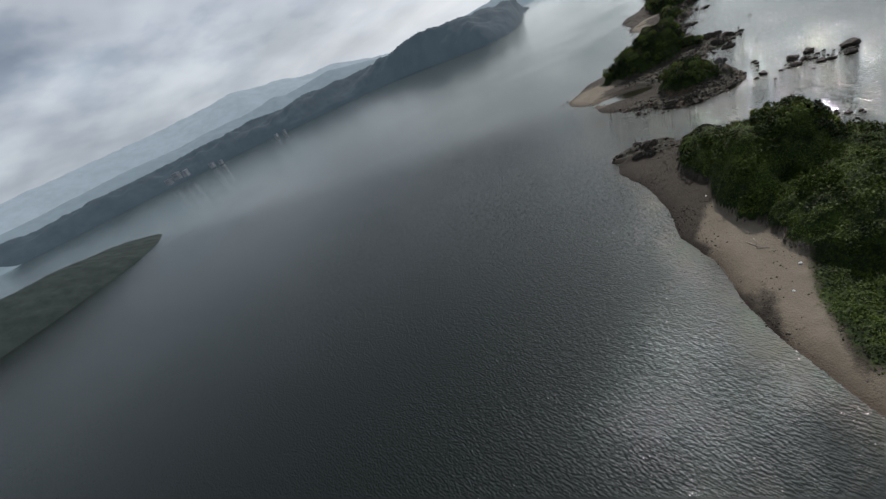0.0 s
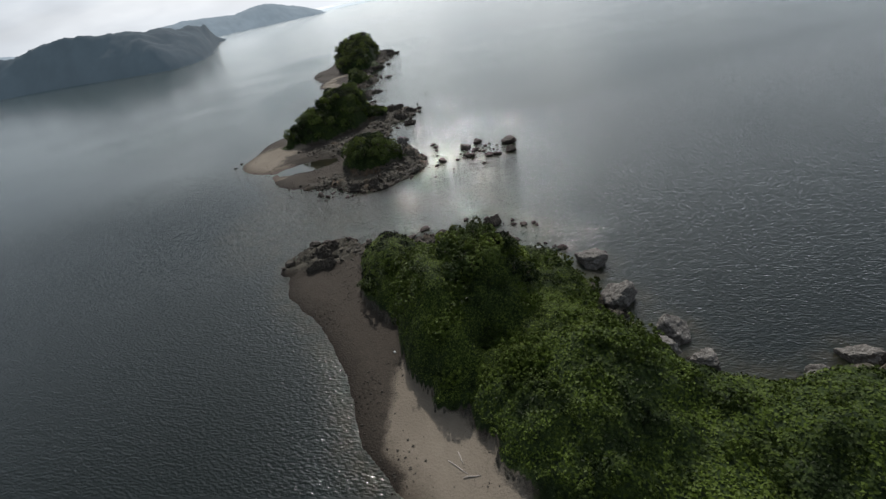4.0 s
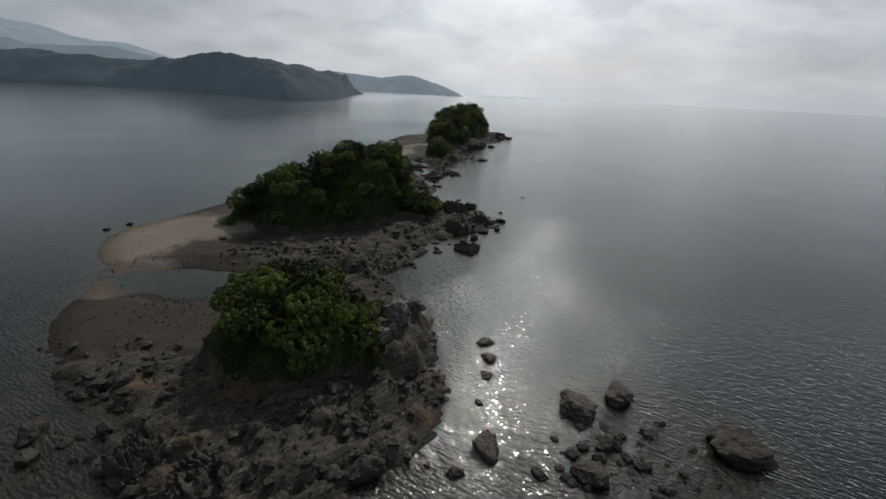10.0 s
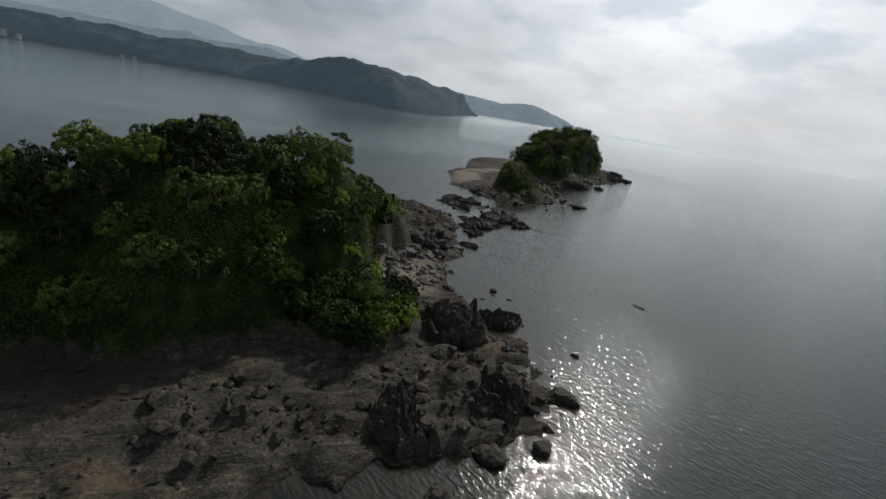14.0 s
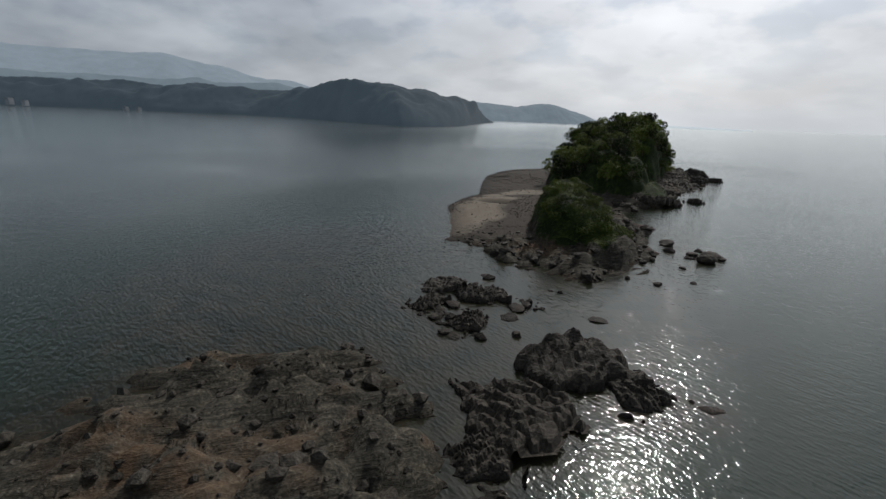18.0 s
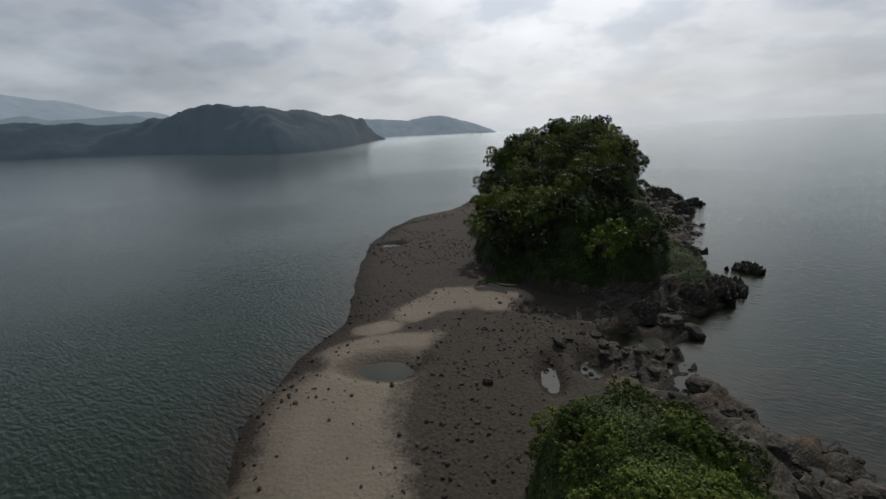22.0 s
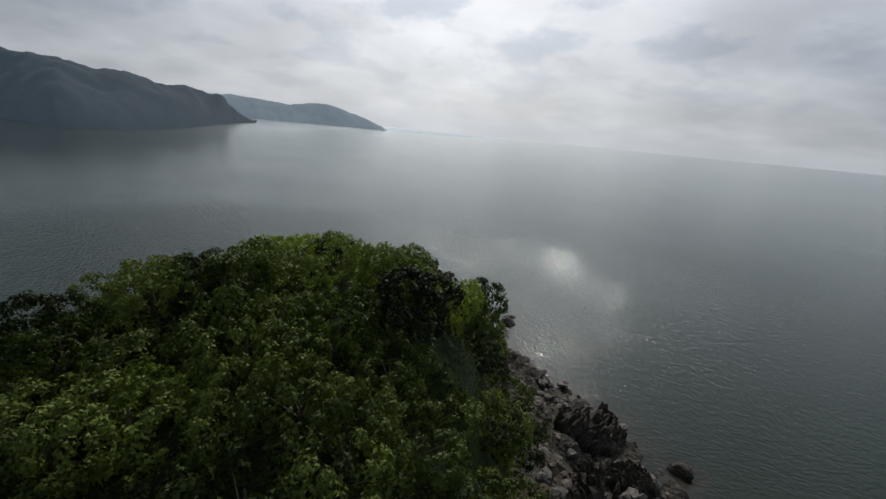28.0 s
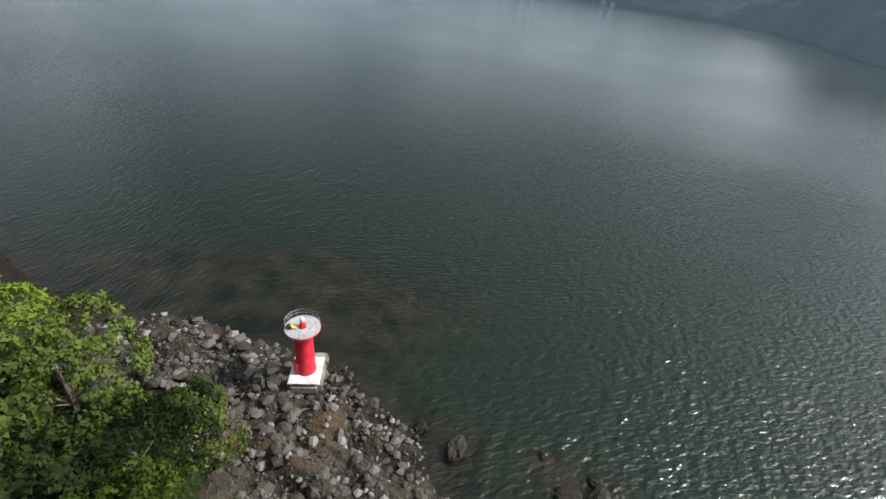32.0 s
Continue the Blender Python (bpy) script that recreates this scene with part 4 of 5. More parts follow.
# Bearings -150 and -128 extend the range unseen, so the water mirrors no gap.
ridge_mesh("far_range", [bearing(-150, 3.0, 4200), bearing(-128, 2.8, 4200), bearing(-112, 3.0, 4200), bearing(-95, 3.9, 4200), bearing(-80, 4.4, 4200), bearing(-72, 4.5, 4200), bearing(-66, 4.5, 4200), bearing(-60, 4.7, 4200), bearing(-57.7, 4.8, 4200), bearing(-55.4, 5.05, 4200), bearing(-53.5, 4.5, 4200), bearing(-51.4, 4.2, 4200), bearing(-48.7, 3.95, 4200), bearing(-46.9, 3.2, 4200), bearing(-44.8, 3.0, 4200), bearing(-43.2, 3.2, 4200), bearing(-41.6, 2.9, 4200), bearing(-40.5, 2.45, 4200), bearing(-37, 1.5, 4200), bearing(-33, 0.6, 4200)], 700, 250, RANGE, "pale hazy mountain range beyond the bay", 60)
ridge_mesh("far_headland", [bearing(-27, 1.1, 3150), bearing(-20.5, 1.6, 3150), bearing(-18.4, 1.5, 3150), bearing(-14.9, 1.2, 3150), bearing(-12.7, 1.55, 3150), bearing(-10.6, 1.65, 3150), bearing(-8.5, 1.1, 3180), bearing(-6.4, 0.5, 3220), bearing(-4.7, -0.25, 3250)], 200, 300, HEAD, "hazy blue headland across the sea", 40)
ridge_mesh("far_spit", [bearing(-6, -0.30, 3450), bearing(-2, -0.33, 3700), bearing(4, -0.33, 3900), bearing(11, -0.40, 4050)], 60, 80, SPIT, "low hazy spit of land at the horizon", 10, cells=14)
ridge_mesh("wooded_islet", [(-950, 432, 2), (-925, 400, 15), (-890, 335, 29), (-860, 250, 41), (-835, 160, 47), (-820, 60, 47), (-815, -60, 44), (-825, -150, 10)], 150, 110, ISLET, "low wooded islet with a pale rocky shore", 14, cells=40, steps=260, taper=160)


# ---- rocks ----
def rock_mesh(seed, flat=0.6, fine=3, mat=ROCK):
    """An angular broken boulder about one metre across: flat fracture faces with chipped, pitted surfaces."""
    rng = np.random.default_rng(500 + seed)
    ways = rng.normal(0, 1, (17, 3))
    ways /= np.linalg.norm(ways, axis=1)[:, None]
    reach = rng.uniform(0.30, 0.50, 17)
    bm = bmesh.new()
    bmesh.ops.create_icosphere(bm, subdivisions=fine, radius=0.5)
    shift = Vector((seed * 7.1, seed * 3.3, seed * 1.7))
    for v in bm.verts:
        d = v.co.normalized()
        along = ways @ np.array(d)
        r = min(0.56, float(np.min(np.where(along > 0.05, reach / np.maximum(along, 0.05), 9.0))))
        r *= 1 + 0.16 * noise.noise(d * 3.1 + shift) + 0.13 * abs(noise.noise(d * 7.5 + shift)) - 0.05
        v.co = d * r
        v.co.z *= flat
    mesh = bpy.data.meshes.new("boulder")
    bm.to_mesh(mesh)
    bm.free()
    mesh.materials.append(mat)
    return mesh


def ledge_mesh(seed, mat=ROCK, cells=38):
    """A ragged reef of tilted strata about one metre across, notched at the edges and broken by clefts."""
    shift = Vector((seed * 5.3, seed * 2.9, seed * 1.1))
    lean = seed * 1.9
    c, s = math.cos(lean), math.sin(lean)
    span = np.linspace(-0.62, 0.62, cells)
    verts, keep = [], []
    for y in span:
        for x in span:
            p = Vector((x, y, 0))
            out = math.hypot(x, y) * (1 + 0.5 * noise.noise(p * 2.6 + shift) + 0.45 * noise.noise(p * 6.5 + shift)) / 0.5
            body = max(0.0, min(1.0, (1 - out) * 2.4))
            across = c * x + s * y
            strata = (across * 7 + 1.2 * noise.noise(p * 3 + shift)) % 1.0
            cleft = min(1.0, abs(noise.noise(p * 4.2 + shift * 2)) * 6)
            z = body ** 0.6 * (0.12 + 0.17 * strata + 0.20 * abs(noise.noise(p * 3.3 + shift)) + 0.09 * noise.noise(p * 13 + shift)) * (0.45 + 0.55 * cleft)
            verts.append((x, y, z if out < 1.0 else -0.16))
            keep.append(out < 1.12)
    faces = []
    for j in range(cells - 1):
        for i in range(cells - 1):
            q = (j * cells + i, j * cells + i + 1, (j + 1) * cells + i + 1, (j + 1) * cells + i)
            if any(keep[k] for k in q):
                faces.append(q)
    mesh = bpy.data.meshes.new("rock_ledge")
    mesh.from_pydata(verts, [], faces)
    mesh.materials.append(mat)
    return mesh


BOULDERS = [rock_mesh(s, 0.55 + 0.06 * (s % 5)) for s in range(12)]
LEDGES = [ledge_mesh(40 + s) for s in range(7)]
STACKS = [rock_mesh(80 + s, 0.85, 4) for s in range(5)]
CRAGS = [rock_mesh(70 + s, 0.75, 4, PALE) for s in range(4)]
dice = random.Random(3)


def place_rocks(rows, group, label):
    """Boulders of (x, y, width) set into the shore or the shallow sea bed."""
    for x, y, w in rows:
        base = float(height_at(x, y))
        if group == "skerries between the islands" and w > 5:
            w *= 0.95
        big = w > 5.5
        mesh = dice.choice(CRAGS if group.startswith(("pale", "cliff")) else STACKS if big and group.startswith(("tall", "skerries off")) else LEDGES if big else BOULDERS)
        ob = new("rock_ledge" if big else "boulder", mesh)
        stretch = dice.uniform(0.75, 1.1)
        tall = dice.uniform(0.85, 1.15) * (0.8 if group.startswith("skerries off") else 1.05 if group.startswith("tall") else 1.0 if group.startswith(("pale", "cliff")) else 0.42 if big and group.startswith("skerries between") else 0.36 if group.startswith("skerries between") else 0.85 if big else 1.0)
        size = (w * 1.05, w * stretch, w * tall)
        zmid = base + 0.10 * size[2] + (0.25 if base < 0 else 0.0)
        if w < 2.2:
            size = (size[0], size[1], size[2] * 1.25)
        ob.matrix_world = pose(x, y, zmid, dice.uniform(-8, 8), dice.uniform(-8, 8), dice.uniform(0, 360)) @ Matrix.Diagonal((*size, 1))
        tagged(ob, label if not big else "broad dark " + label.split(" ", 1)[1], "rock", group)


for rows, group, label in ROCKS:
    place_rocks(rows, group, label)


def rubble(name, mask, count, sizes, mat, label, seed, box):
    """Loose stones too many to count, one joined mesh."""
    rng = np.random.default_rng(seed)
    bm = bmesh.new()
    bmesh.ops.create_icosphere(bm, subdivisions=1, radius=0.5)
    base = np.array([v.co for v in bm.verts])
    tris = np.array([[v.index for v in f.verts] for f in bm.faces])
    bm.free()
    x, y = rng.uniform(box[0], box[2], count * 12), rng.uniform(box[1], box[3], count * 12)
    keep = mask_at(mask, x, y) > rng.random(len(x))
    x, y = x[keep][:count], y[keep][:count]
    m = len(x)
    w = sizes[0] * (sizes[1] / sizes[0]) ** (rng.random(m) ** 2.2)
    shape = base[None] * (1 + rng.uniform(-0.32, 0.32, (m, len(base), 1))) * (w[:, None] * rng.uniform(0.65, 1.2, (m, 3)) * (1, 1, 0.75))[:, None]
    a = rng.uniform(0, 6.28, m)
    c, s = np.cos(a)[:, None], np.sin(a)[:, None]
    shape = np.stack([shape[..., 0] * c - shape[..., 1] * s, shape[..., 0] * s + shape[..., 1] * c, shape[..., 2]], -1)
    shape += np.stack([x, y, height_at(x, y) + 0.12 * w], -1)[:, None]
    faces = (tris[None] + (np.arange(m) * len(base))[:, None, None]).reshape(-1, 3)
    ob = part(name, shape.reshape(-1, 3).tolist(), faces.tolist(), mat)
    return tagged(ob, label, "stones", kind="stuff")


strand = ((coast > -2.5) & (hill < 1.2)).astype(float)
shade_rock = strand * np.clip(rocky * 1.2, 0, 1)
pale_zone = strand * np.clip(patches(gx, gy, [(41.2, 831.9, 14, 62), (36.1, 870.8, 16, 22), (-32, 864.7, 13, 24), (-12.5, 885, 20, 8), (-3.3, 499.6, 12, 16)]), 0, 1)
beach = strand * (1 - np.clip(rocky, 0, 1)) * (1 - 0.93 * patches(gx, gy, SAND))
rubble("shore_rubble", shade_rock * (1 - 0.75 * platform) * (1 - pale_zone) * (0.25 + 0.75 * (value_noise(gx, gy, 9, 40) > 0.1)), 6800, (0.4, 2.6), ROCK, "dark broken rock along the shore", 1, (-60, 120, 130, 900))
rubble("reef_rocks", np.clip(reef, 0, 1) * (coast < 1), 900, (0.7, 3.2), ROCK, "low dark rocks awash on the reefs", 6, (-45, 310, 80, 660))
rubble("platform_rocks", strand * np.clip(patches(gx, gy, [(-23.3, 541.3, 20, 20), (-9.8, 528.8, 8, 12)]), 0, 1), 420, (0.3, 1.6), ROCK, "dark layered rocks broken over the tidal platform", 7, (-50, 512, 12, 566))
rubble("pale_rubble", pale_zone * (gx > -16), 3000, (0.5, 2.4), PALE, "pale grey broken boulders below the wooded slope", 2, (-50, 480, 70, 900))
rubble("point_rubble", strand * np.clip(patches(gx, gy, [(-33.1, 862.8, 14, 26), (-14.5, 885.2, 18, 8)]), 0, 1), 2800, (0.35, 1.7), STONE, "grey angular boulders round the lighthouse", 5, (-55, 815, 8, 895))
rubble("beach_stones", beach * (0.15 + 0.85 * (value_noise(gx, gy, 15, 66) + 0.5 * value_noise(gx, gy, 6, 67) > 0.05)), 10500, (0.16, 0.75), ROCK, "small dark stones strewn on the beach", 4, (-100, 40, 40, 880))


# ---- plants ----
def leaf_cards(centres, outward, size, rng, spread=0.42):
    """Leaf clumps as small bent-out quads round the given places."""
    m = len(centres)
    normal = outward + rng.normal(0, spread, (m, 3))
    normal /= np.linalg.norm(normal, axis=1)[:, None]
    side = np.cross(normal, rng.normal(0, 1, (m, 3)))
    side /= np.linalg.norm(side, axis=1)[:, None]
    other = np.cross(normal, side)
    w = (size * rng.uniform(0.6, 1.25, m))[:, None]
    side, other = side * w, other * w * 0.62
    lift = normal * w * 0.25
    return np.stack([centres - side, centres - other + lift * 0.3, centres + side - lift, centres + other + lift * 0.3], 1)


def blade_mesh(name, corners, mat):
    """A mesh of loose triangles from an array (count, 3, 3)."""
    count = len(corners)
    mesh = bpy.data.meshes.new(name)
    mesh.vertices.add(count * 3)
    mesh.vertices.foreach_set("co", corners.reshape(-1).astype(np.float32))
    mesh.loops.add(count * 3)
    mesh.loops.foreach_set("vertex_index", np.arange(count * 3, dtype=np.int32))
    mesh.polygons.add(count)
    mesh.polygons.foreach_set("loop_start", np.arange(0, count * 3, 3, dtype=np.int32))
    mesh.materials.append(mat)
    mesh.update(calc_edges=True)
    return mesh


def leaf_tris(centres, outward, size, rng, spread):
    """Small ragged leaf clumps as triangles facing roughly outward."""
    m = len(centres)
    normal = outward + rng.normal(0, spread, (m, 3))
    normal /= np.linalg.norm(normal, axis=1)[:, None]
    side = np.cross(normal, rng.normal(0, 1, (m, 3)))
    side /= np.linalg.norm(side, axis=1)[:, None]
    other = np.cross(normal, side)
    corners = []
    for k in range(3):
        a = 2.0944 * k + rng.uniform(-0.5, 0.5, m)
        w = size * rng.uniform(0.55, 1.3, m)
        corners.append(centres + side * (w * np.cos(a))[:, None] + other * (w * np.sin(a))[:, None])
    return np.stack(corners, 1)


def crown_mesh(name, seed, radius, tall, lobes, tufts, leaves, size, mat):
    """A broad crown: lobes, each covered with leafy tufts, with dark gaps between them and an uneven outline."""
    rng = np.random.default_rng(seed)
    centres, sizes = [np.array([0, 0, tall * 0.42])], [radius * 0.66]
    for k in range(lobes):
        a, r = 6.283 * (k + rng.uniform(-0.35, 0.35)) / lobes, radius * rng.uniform(0.35, 0.75)
        centres.append(np.array([r * math.cos(a), r * math.sin(a), tall * rng.uniform(-0.08, 0.72)]))
        sizes.append(radius * rng.uniform(0.30, 0.50))
    centres, sizes = np.array(centres), np.array(sizes)
    share = sizes**2
    picked = rng.choice(len(sizes), tufts * 2, p=share / share.sum())
    d = rng.normal(0, 1, (tufts * 2, 3))
    d[:, 2] = np.abs(d[:, 2]) * 1.25 - 0.5
    d /= np.linalg.norm(d, axis=1)[:, None]
    tuft = centres[picked] + d * sizes[picked][:, None] * (1, 1, 0.85)
    depth = np.min(np.linalg.norm(tuft[:, None] - centres[None], axis=2) / sizes[None], axis=1)
    keep = np.argsort(-depth)[:tufts]
    tuft, d = tuft[keep], d[keep]
    wide = radius * rng.uniform(0.10, 0.19, tufts)
    e = rng.normal(0, 1, (tufts, leaves, 3)) + 0.8 * d[:, None] + (0, 0, 0.35)
    e /= np.linalg.norm(e, axis=2)[..., None]
    places = tuft[:, None] + e * (wide[:, None] * rng.uniform(0.55, 1.15, (tufts, leaves)))[..., None]
    return blade_mesh(name, leaf_tris(places.reshape(-1, 3), e.reshape(-1, 3), size, rng, 0.35), mat)


def limb(rows, sides=6):
    """A tapering bent tube through rows of (x, y, z, radius)."""
    verts, faces = [], []
    for x, y, z, r in rows:
        verts += [(x + r * math.cos(6.283 * k / sides), y + r * math.sin(6.283 * k / sides), z) for k in range(sides)]
    for i in range(len(rows) - 1):
        for k in range(sides):
            a, b = i * sides + k, i * sides + (k + 1) % sides
            faces.append((a, b, b + sides, a + sides))
    return verts, faces


def trunk_mesh(seed, tall, radius):
    rng = random.Random(seed)
    verts, faces = limb([(0, 0, -1.2, 0.20), (0.05, 0, 0.2, 0.16), (0.15, 0.1, tall * 0.35, 0.12), (0.1, 0.2, tall * 0.65, 0.06)])
    for k in range(5):
        a, r = 6.283 * (k + rng.uniform(-0.3, 0.3)) / 5, radius * rng.uniform(0.4, 0.65)
        more, less = limb([(0.1, 0.1, tall * 0.2, 0.08), (r * 0.5 * math.cos(a), r * 0.5 * math.sin(a), tall * 0.38, 0.05), (r * math.cos(a), r * math.sin(a), tall * 0.55, 0.02)], 5)
        faces += [tuple(i + len(verts) for i in f) for f in less]
        verts += more
    mesh = bpy.data.meshes.new("trunk")
    mesh.from_pydata(verts, [], faces)
    mesh.materials.append(BARK)
    return mesh


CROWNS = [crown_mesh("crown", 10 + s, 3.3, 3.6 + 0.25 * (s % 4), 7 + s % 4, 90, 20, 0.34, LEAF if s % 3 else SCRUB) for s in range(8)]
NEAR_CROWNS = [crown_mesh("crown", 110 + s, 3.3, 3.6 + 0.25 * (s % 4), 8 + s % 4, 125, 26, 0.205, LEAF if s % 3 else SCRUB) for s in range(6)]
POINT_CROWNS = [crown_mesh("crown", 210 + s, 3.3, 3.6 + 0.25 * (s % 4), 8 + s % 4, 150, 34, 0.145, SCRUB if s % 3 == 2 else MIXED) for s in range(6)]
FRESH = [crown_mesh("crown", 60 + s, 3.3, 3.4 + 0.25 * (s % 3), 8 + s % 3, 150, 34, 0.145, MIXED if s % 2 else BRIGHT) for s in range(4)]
TRUNKS = [trunk_mesh(30 + s, 5.0, 3.3) for s in range(3)]


def plant_tree(x, y, size, k, group, label, crowns):
    tree = new("tree")
    z = float(height_at(x, y))
    tree.matrix_world = pose(x, y, z, 0, 0, dice.uniform(0, 360)) @ Matrix.Diagonal((size, size, size * dice.uniform(0.9, 1.15), 1))
    for name, mesh, lift in (("trunk", TRUNKS[k % 3], 0.0), ("crown", crowns[k % len(crowns)], 0.9)):
        child = new(name, mesh)
        child.parent = tree
        child.location.z = lift
    return tagged(tree, label, "tree", group)


def plant_wood(box, spacing, low_edge, group, label, sizes, seed, skip=(), crowns=CROWNS, name_light=""):
    rng = random.Random(seed)
    count = 0
    y = box[1]
    while y < box[3]:
        x = box[0] + (spacing * 0.5 if round((y - box[1]) / (spacing * 0.87)) % 2 else 0)
        while x < box[2]:
            px, py = x + rng.uniform(-0.3, 0.3) * spacing, y + rng.uniform(-0.3, 0.3) * spacing
            if mask_at(hill, px, py) > low_edge and mask_at(turf, px, py) > 0.6 and px > wood_edge(py) + 2.2 and not any(math.hypot((px - a) / r, (py - b) / q) < 1 for a, b, r, q in skip):
                fresh = bool(name_light) and rng.random() < np.clip((py - 800) / 70 - px / 60, 0, 0.75 if py > 843 else 0.45)
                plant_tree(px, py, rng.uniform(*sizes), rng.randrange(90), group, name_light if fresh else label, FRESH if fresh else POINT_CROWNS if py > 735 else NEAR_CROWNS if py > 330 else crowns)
                count += 1
            x += spacing
        y += spacing * 0.87
    return count


plant_wood((-62, 708, 45, 886), 6.3, 2.0, "wood on the north island", "broad dark evergreen tree on the wooded slope", (0.95, 1.4), 11, [(18, 743, 14, 38), (26.7, 779.4, 10, 24)], name_light="broad tree with fresh light green leaves")
plant_wood((-72, 425, 22, 500), 5.4, 1.6, "wood on the middle island", "dense dark evergreen tree on the island hill", (0.75, 1.1), 12, [(8.1, 474, 10, 14), (-15.8, 503, 16, 13)])
plant_wood((-28, 336, 16, 376), 5.6, 3.0, "grove on the rocky point", "dense dark evergreen tree on the rocky point", (0.9, 1.3), 13)
plant_wood((20, 190, 42, 208), 5.0, 10.0, "tree clump on the south island", "small dark tree on the south island ridge", (0.65, 0.95), 14)
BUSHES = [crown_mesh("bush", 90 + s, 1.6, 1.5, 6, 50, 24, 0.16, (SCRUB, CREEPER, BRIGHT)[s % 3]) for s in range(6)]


def plant_bushes(box, count, low_edge, group, label, seed):
    rng = random.Random(seed)
    for _ in range(count * 5):
        x, y = rng.uniform(box[0], box[2]), rng.uniform(box[1], box[3])
        if count and mask_at(hill, x, y) > low_edge and mask_at(turf, x, y) > 0.6 and x > wood_edge(y) + 0.8:
            bush = new("bush", rng.choice(BUSHES))
            s = rng.uniform(0.7, 1.7)
            bush.matrix_world = pose(x, y, float(height_at(x, y)) - 0.25, 0, 0, rng.uniform(0, 360)) @ Matrix.Diagonal((s, s, s * rng.uniform(0.8, 1.2), 1))
            tagged(bush, label, "bush", group)
            count -= 1


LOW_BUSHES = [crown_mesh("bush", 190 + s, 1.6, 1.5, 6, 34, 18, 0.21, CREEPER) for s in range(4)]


def shrub_mass(name, box, count, low_edge, sizes, label, seed, meshes=LOW_BUSHES, mat=CREEPER):
    """A thicket of bushes grown into one another, one joined mesh."""
    rng = np.random.default_rng(seed)
    x, y = rng.uniform(box[0], box[2], count * 9), rng.uniform(box[1], box[3], count * 9)
    keep = (mask_at(hill, x, y) > low_edge) & (mask_at(turf, x, y) > 0.6)
    shapes = []
    for mesh in meshes:
        co = np.empty(len(mesh.vertices) * 3, np.float32)
        mesh.vertices.foreach_get("co", co)
        shapes.append(co.reshape(-1, 3))
    out = []
    for px, py in list(zip(x[keep], y[keep]))[:count]:
        a, w = rng.uniform(0, 6.28), rng.uniform(*sizes)
        c, s = math.cos(a) * w, math.sin(a) * w
        co = shapes[rng.integers(len(shapes))] @ np.array([[c, s, 0], [-s, c, 0], [0, 0, w * rng.uniform(0.75, 1.1)]])
        out.append(co + (px, py, float(height_at(px, py)) - 0.25 * w))
    ob = new(name, blade_mesh(name, np.concatenate(out).reshape(-1, 3, 3), mat))
    return tagged(ob, label, "shrubs", kind="stuff")


shrub_mass("thicket", (-10, 150, 66, 220), 170, 3.5, (0.8, 2.0), "dark green thicket over the south island ridge", 15)
shrub_mass("hillside_shrubs", (26, 30, 120, 150), 150, 2.5, (0.8, 1.9), "low green shrubs over the southern hill", 16)
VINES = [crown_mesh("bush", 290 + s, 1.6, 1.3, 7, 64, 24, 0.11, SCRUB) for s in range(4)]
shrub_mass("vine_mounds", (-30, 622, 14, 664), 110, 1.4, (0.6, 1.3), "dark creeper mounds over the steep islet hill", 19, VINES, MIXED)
plant_bushes((-8, 455, 16, 497), 105, 1.0, "bushes below the wood", "bright green bush at the foot of the wooded slope", 18)
plant_bushes((-48, 822, -4, 890), 170, 0.4, "bushes above the lighthouse", "leafy green bush at the edge of the wood", 20)
plant_bushes((-32, 488, -2, 522), 80, 1.6, "bushes on the green knoll", "low green bush on the steep knoll", 17)


def ground_cover(name, mask, count, size, mat, label, seed, box):
    """Scrub, grass and creepers on the slopes, one joined mesh of small leaves in tufts."""
    rng = np.random.default_rng(seed)
    x, y = rng.uniform(box[0], box[2], count * 8), rng.uniform(box[1], box[3], count * 8)
    keep = mask_at(mask, x, y) > 0.35 + 0.4 * rng.random(len(x))
    x, y = x[keep][:count], y[keep][:count]
    z = height_at(x, y)
    e = 0.8
    out = np.stack([height_at(x - e, y) - height_at(x + e, y), height_at(x, y - e) - height_at(x, y + e), np.full(len(x), 2 * e)], -1)
    out /= np.linalg.norm(out, axis=1)[:, None]
    tuft = 0.5 + 0.5 * value_noise(x, y, 1.7, 21)
    places = np.stack([x, y, z], -1) + out * (0.05 + 0.75 * tuft * rng.random(len(x)))[:, None]
    ob = new(name, blade_mesh(name, leaf_tris(places, out, size, rng, 0.45), mat))
    return tagged(ob, label, "scrub", kind="stuff")


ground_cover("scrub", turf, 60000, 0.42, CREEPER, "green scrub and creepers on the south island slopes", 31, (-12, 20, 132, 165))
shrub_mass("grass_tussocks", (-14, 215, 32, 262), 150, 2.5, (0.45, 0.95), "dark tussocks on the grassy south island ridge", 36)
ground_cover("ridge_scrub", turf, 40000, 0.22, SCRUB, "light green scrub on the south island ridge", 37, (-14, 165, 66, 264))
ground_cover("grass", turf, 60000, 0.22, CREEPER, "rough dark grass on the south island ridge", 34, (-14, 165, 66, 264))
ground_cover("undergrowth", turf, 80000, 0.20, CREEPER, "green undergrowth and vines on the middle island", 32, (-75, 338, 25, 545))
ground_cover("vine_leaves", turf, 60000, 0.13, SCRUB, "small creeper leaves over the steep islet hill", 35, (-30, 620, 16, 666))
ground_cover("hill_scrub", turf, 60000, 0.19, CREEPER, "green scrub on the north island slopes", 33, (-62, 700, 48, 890))


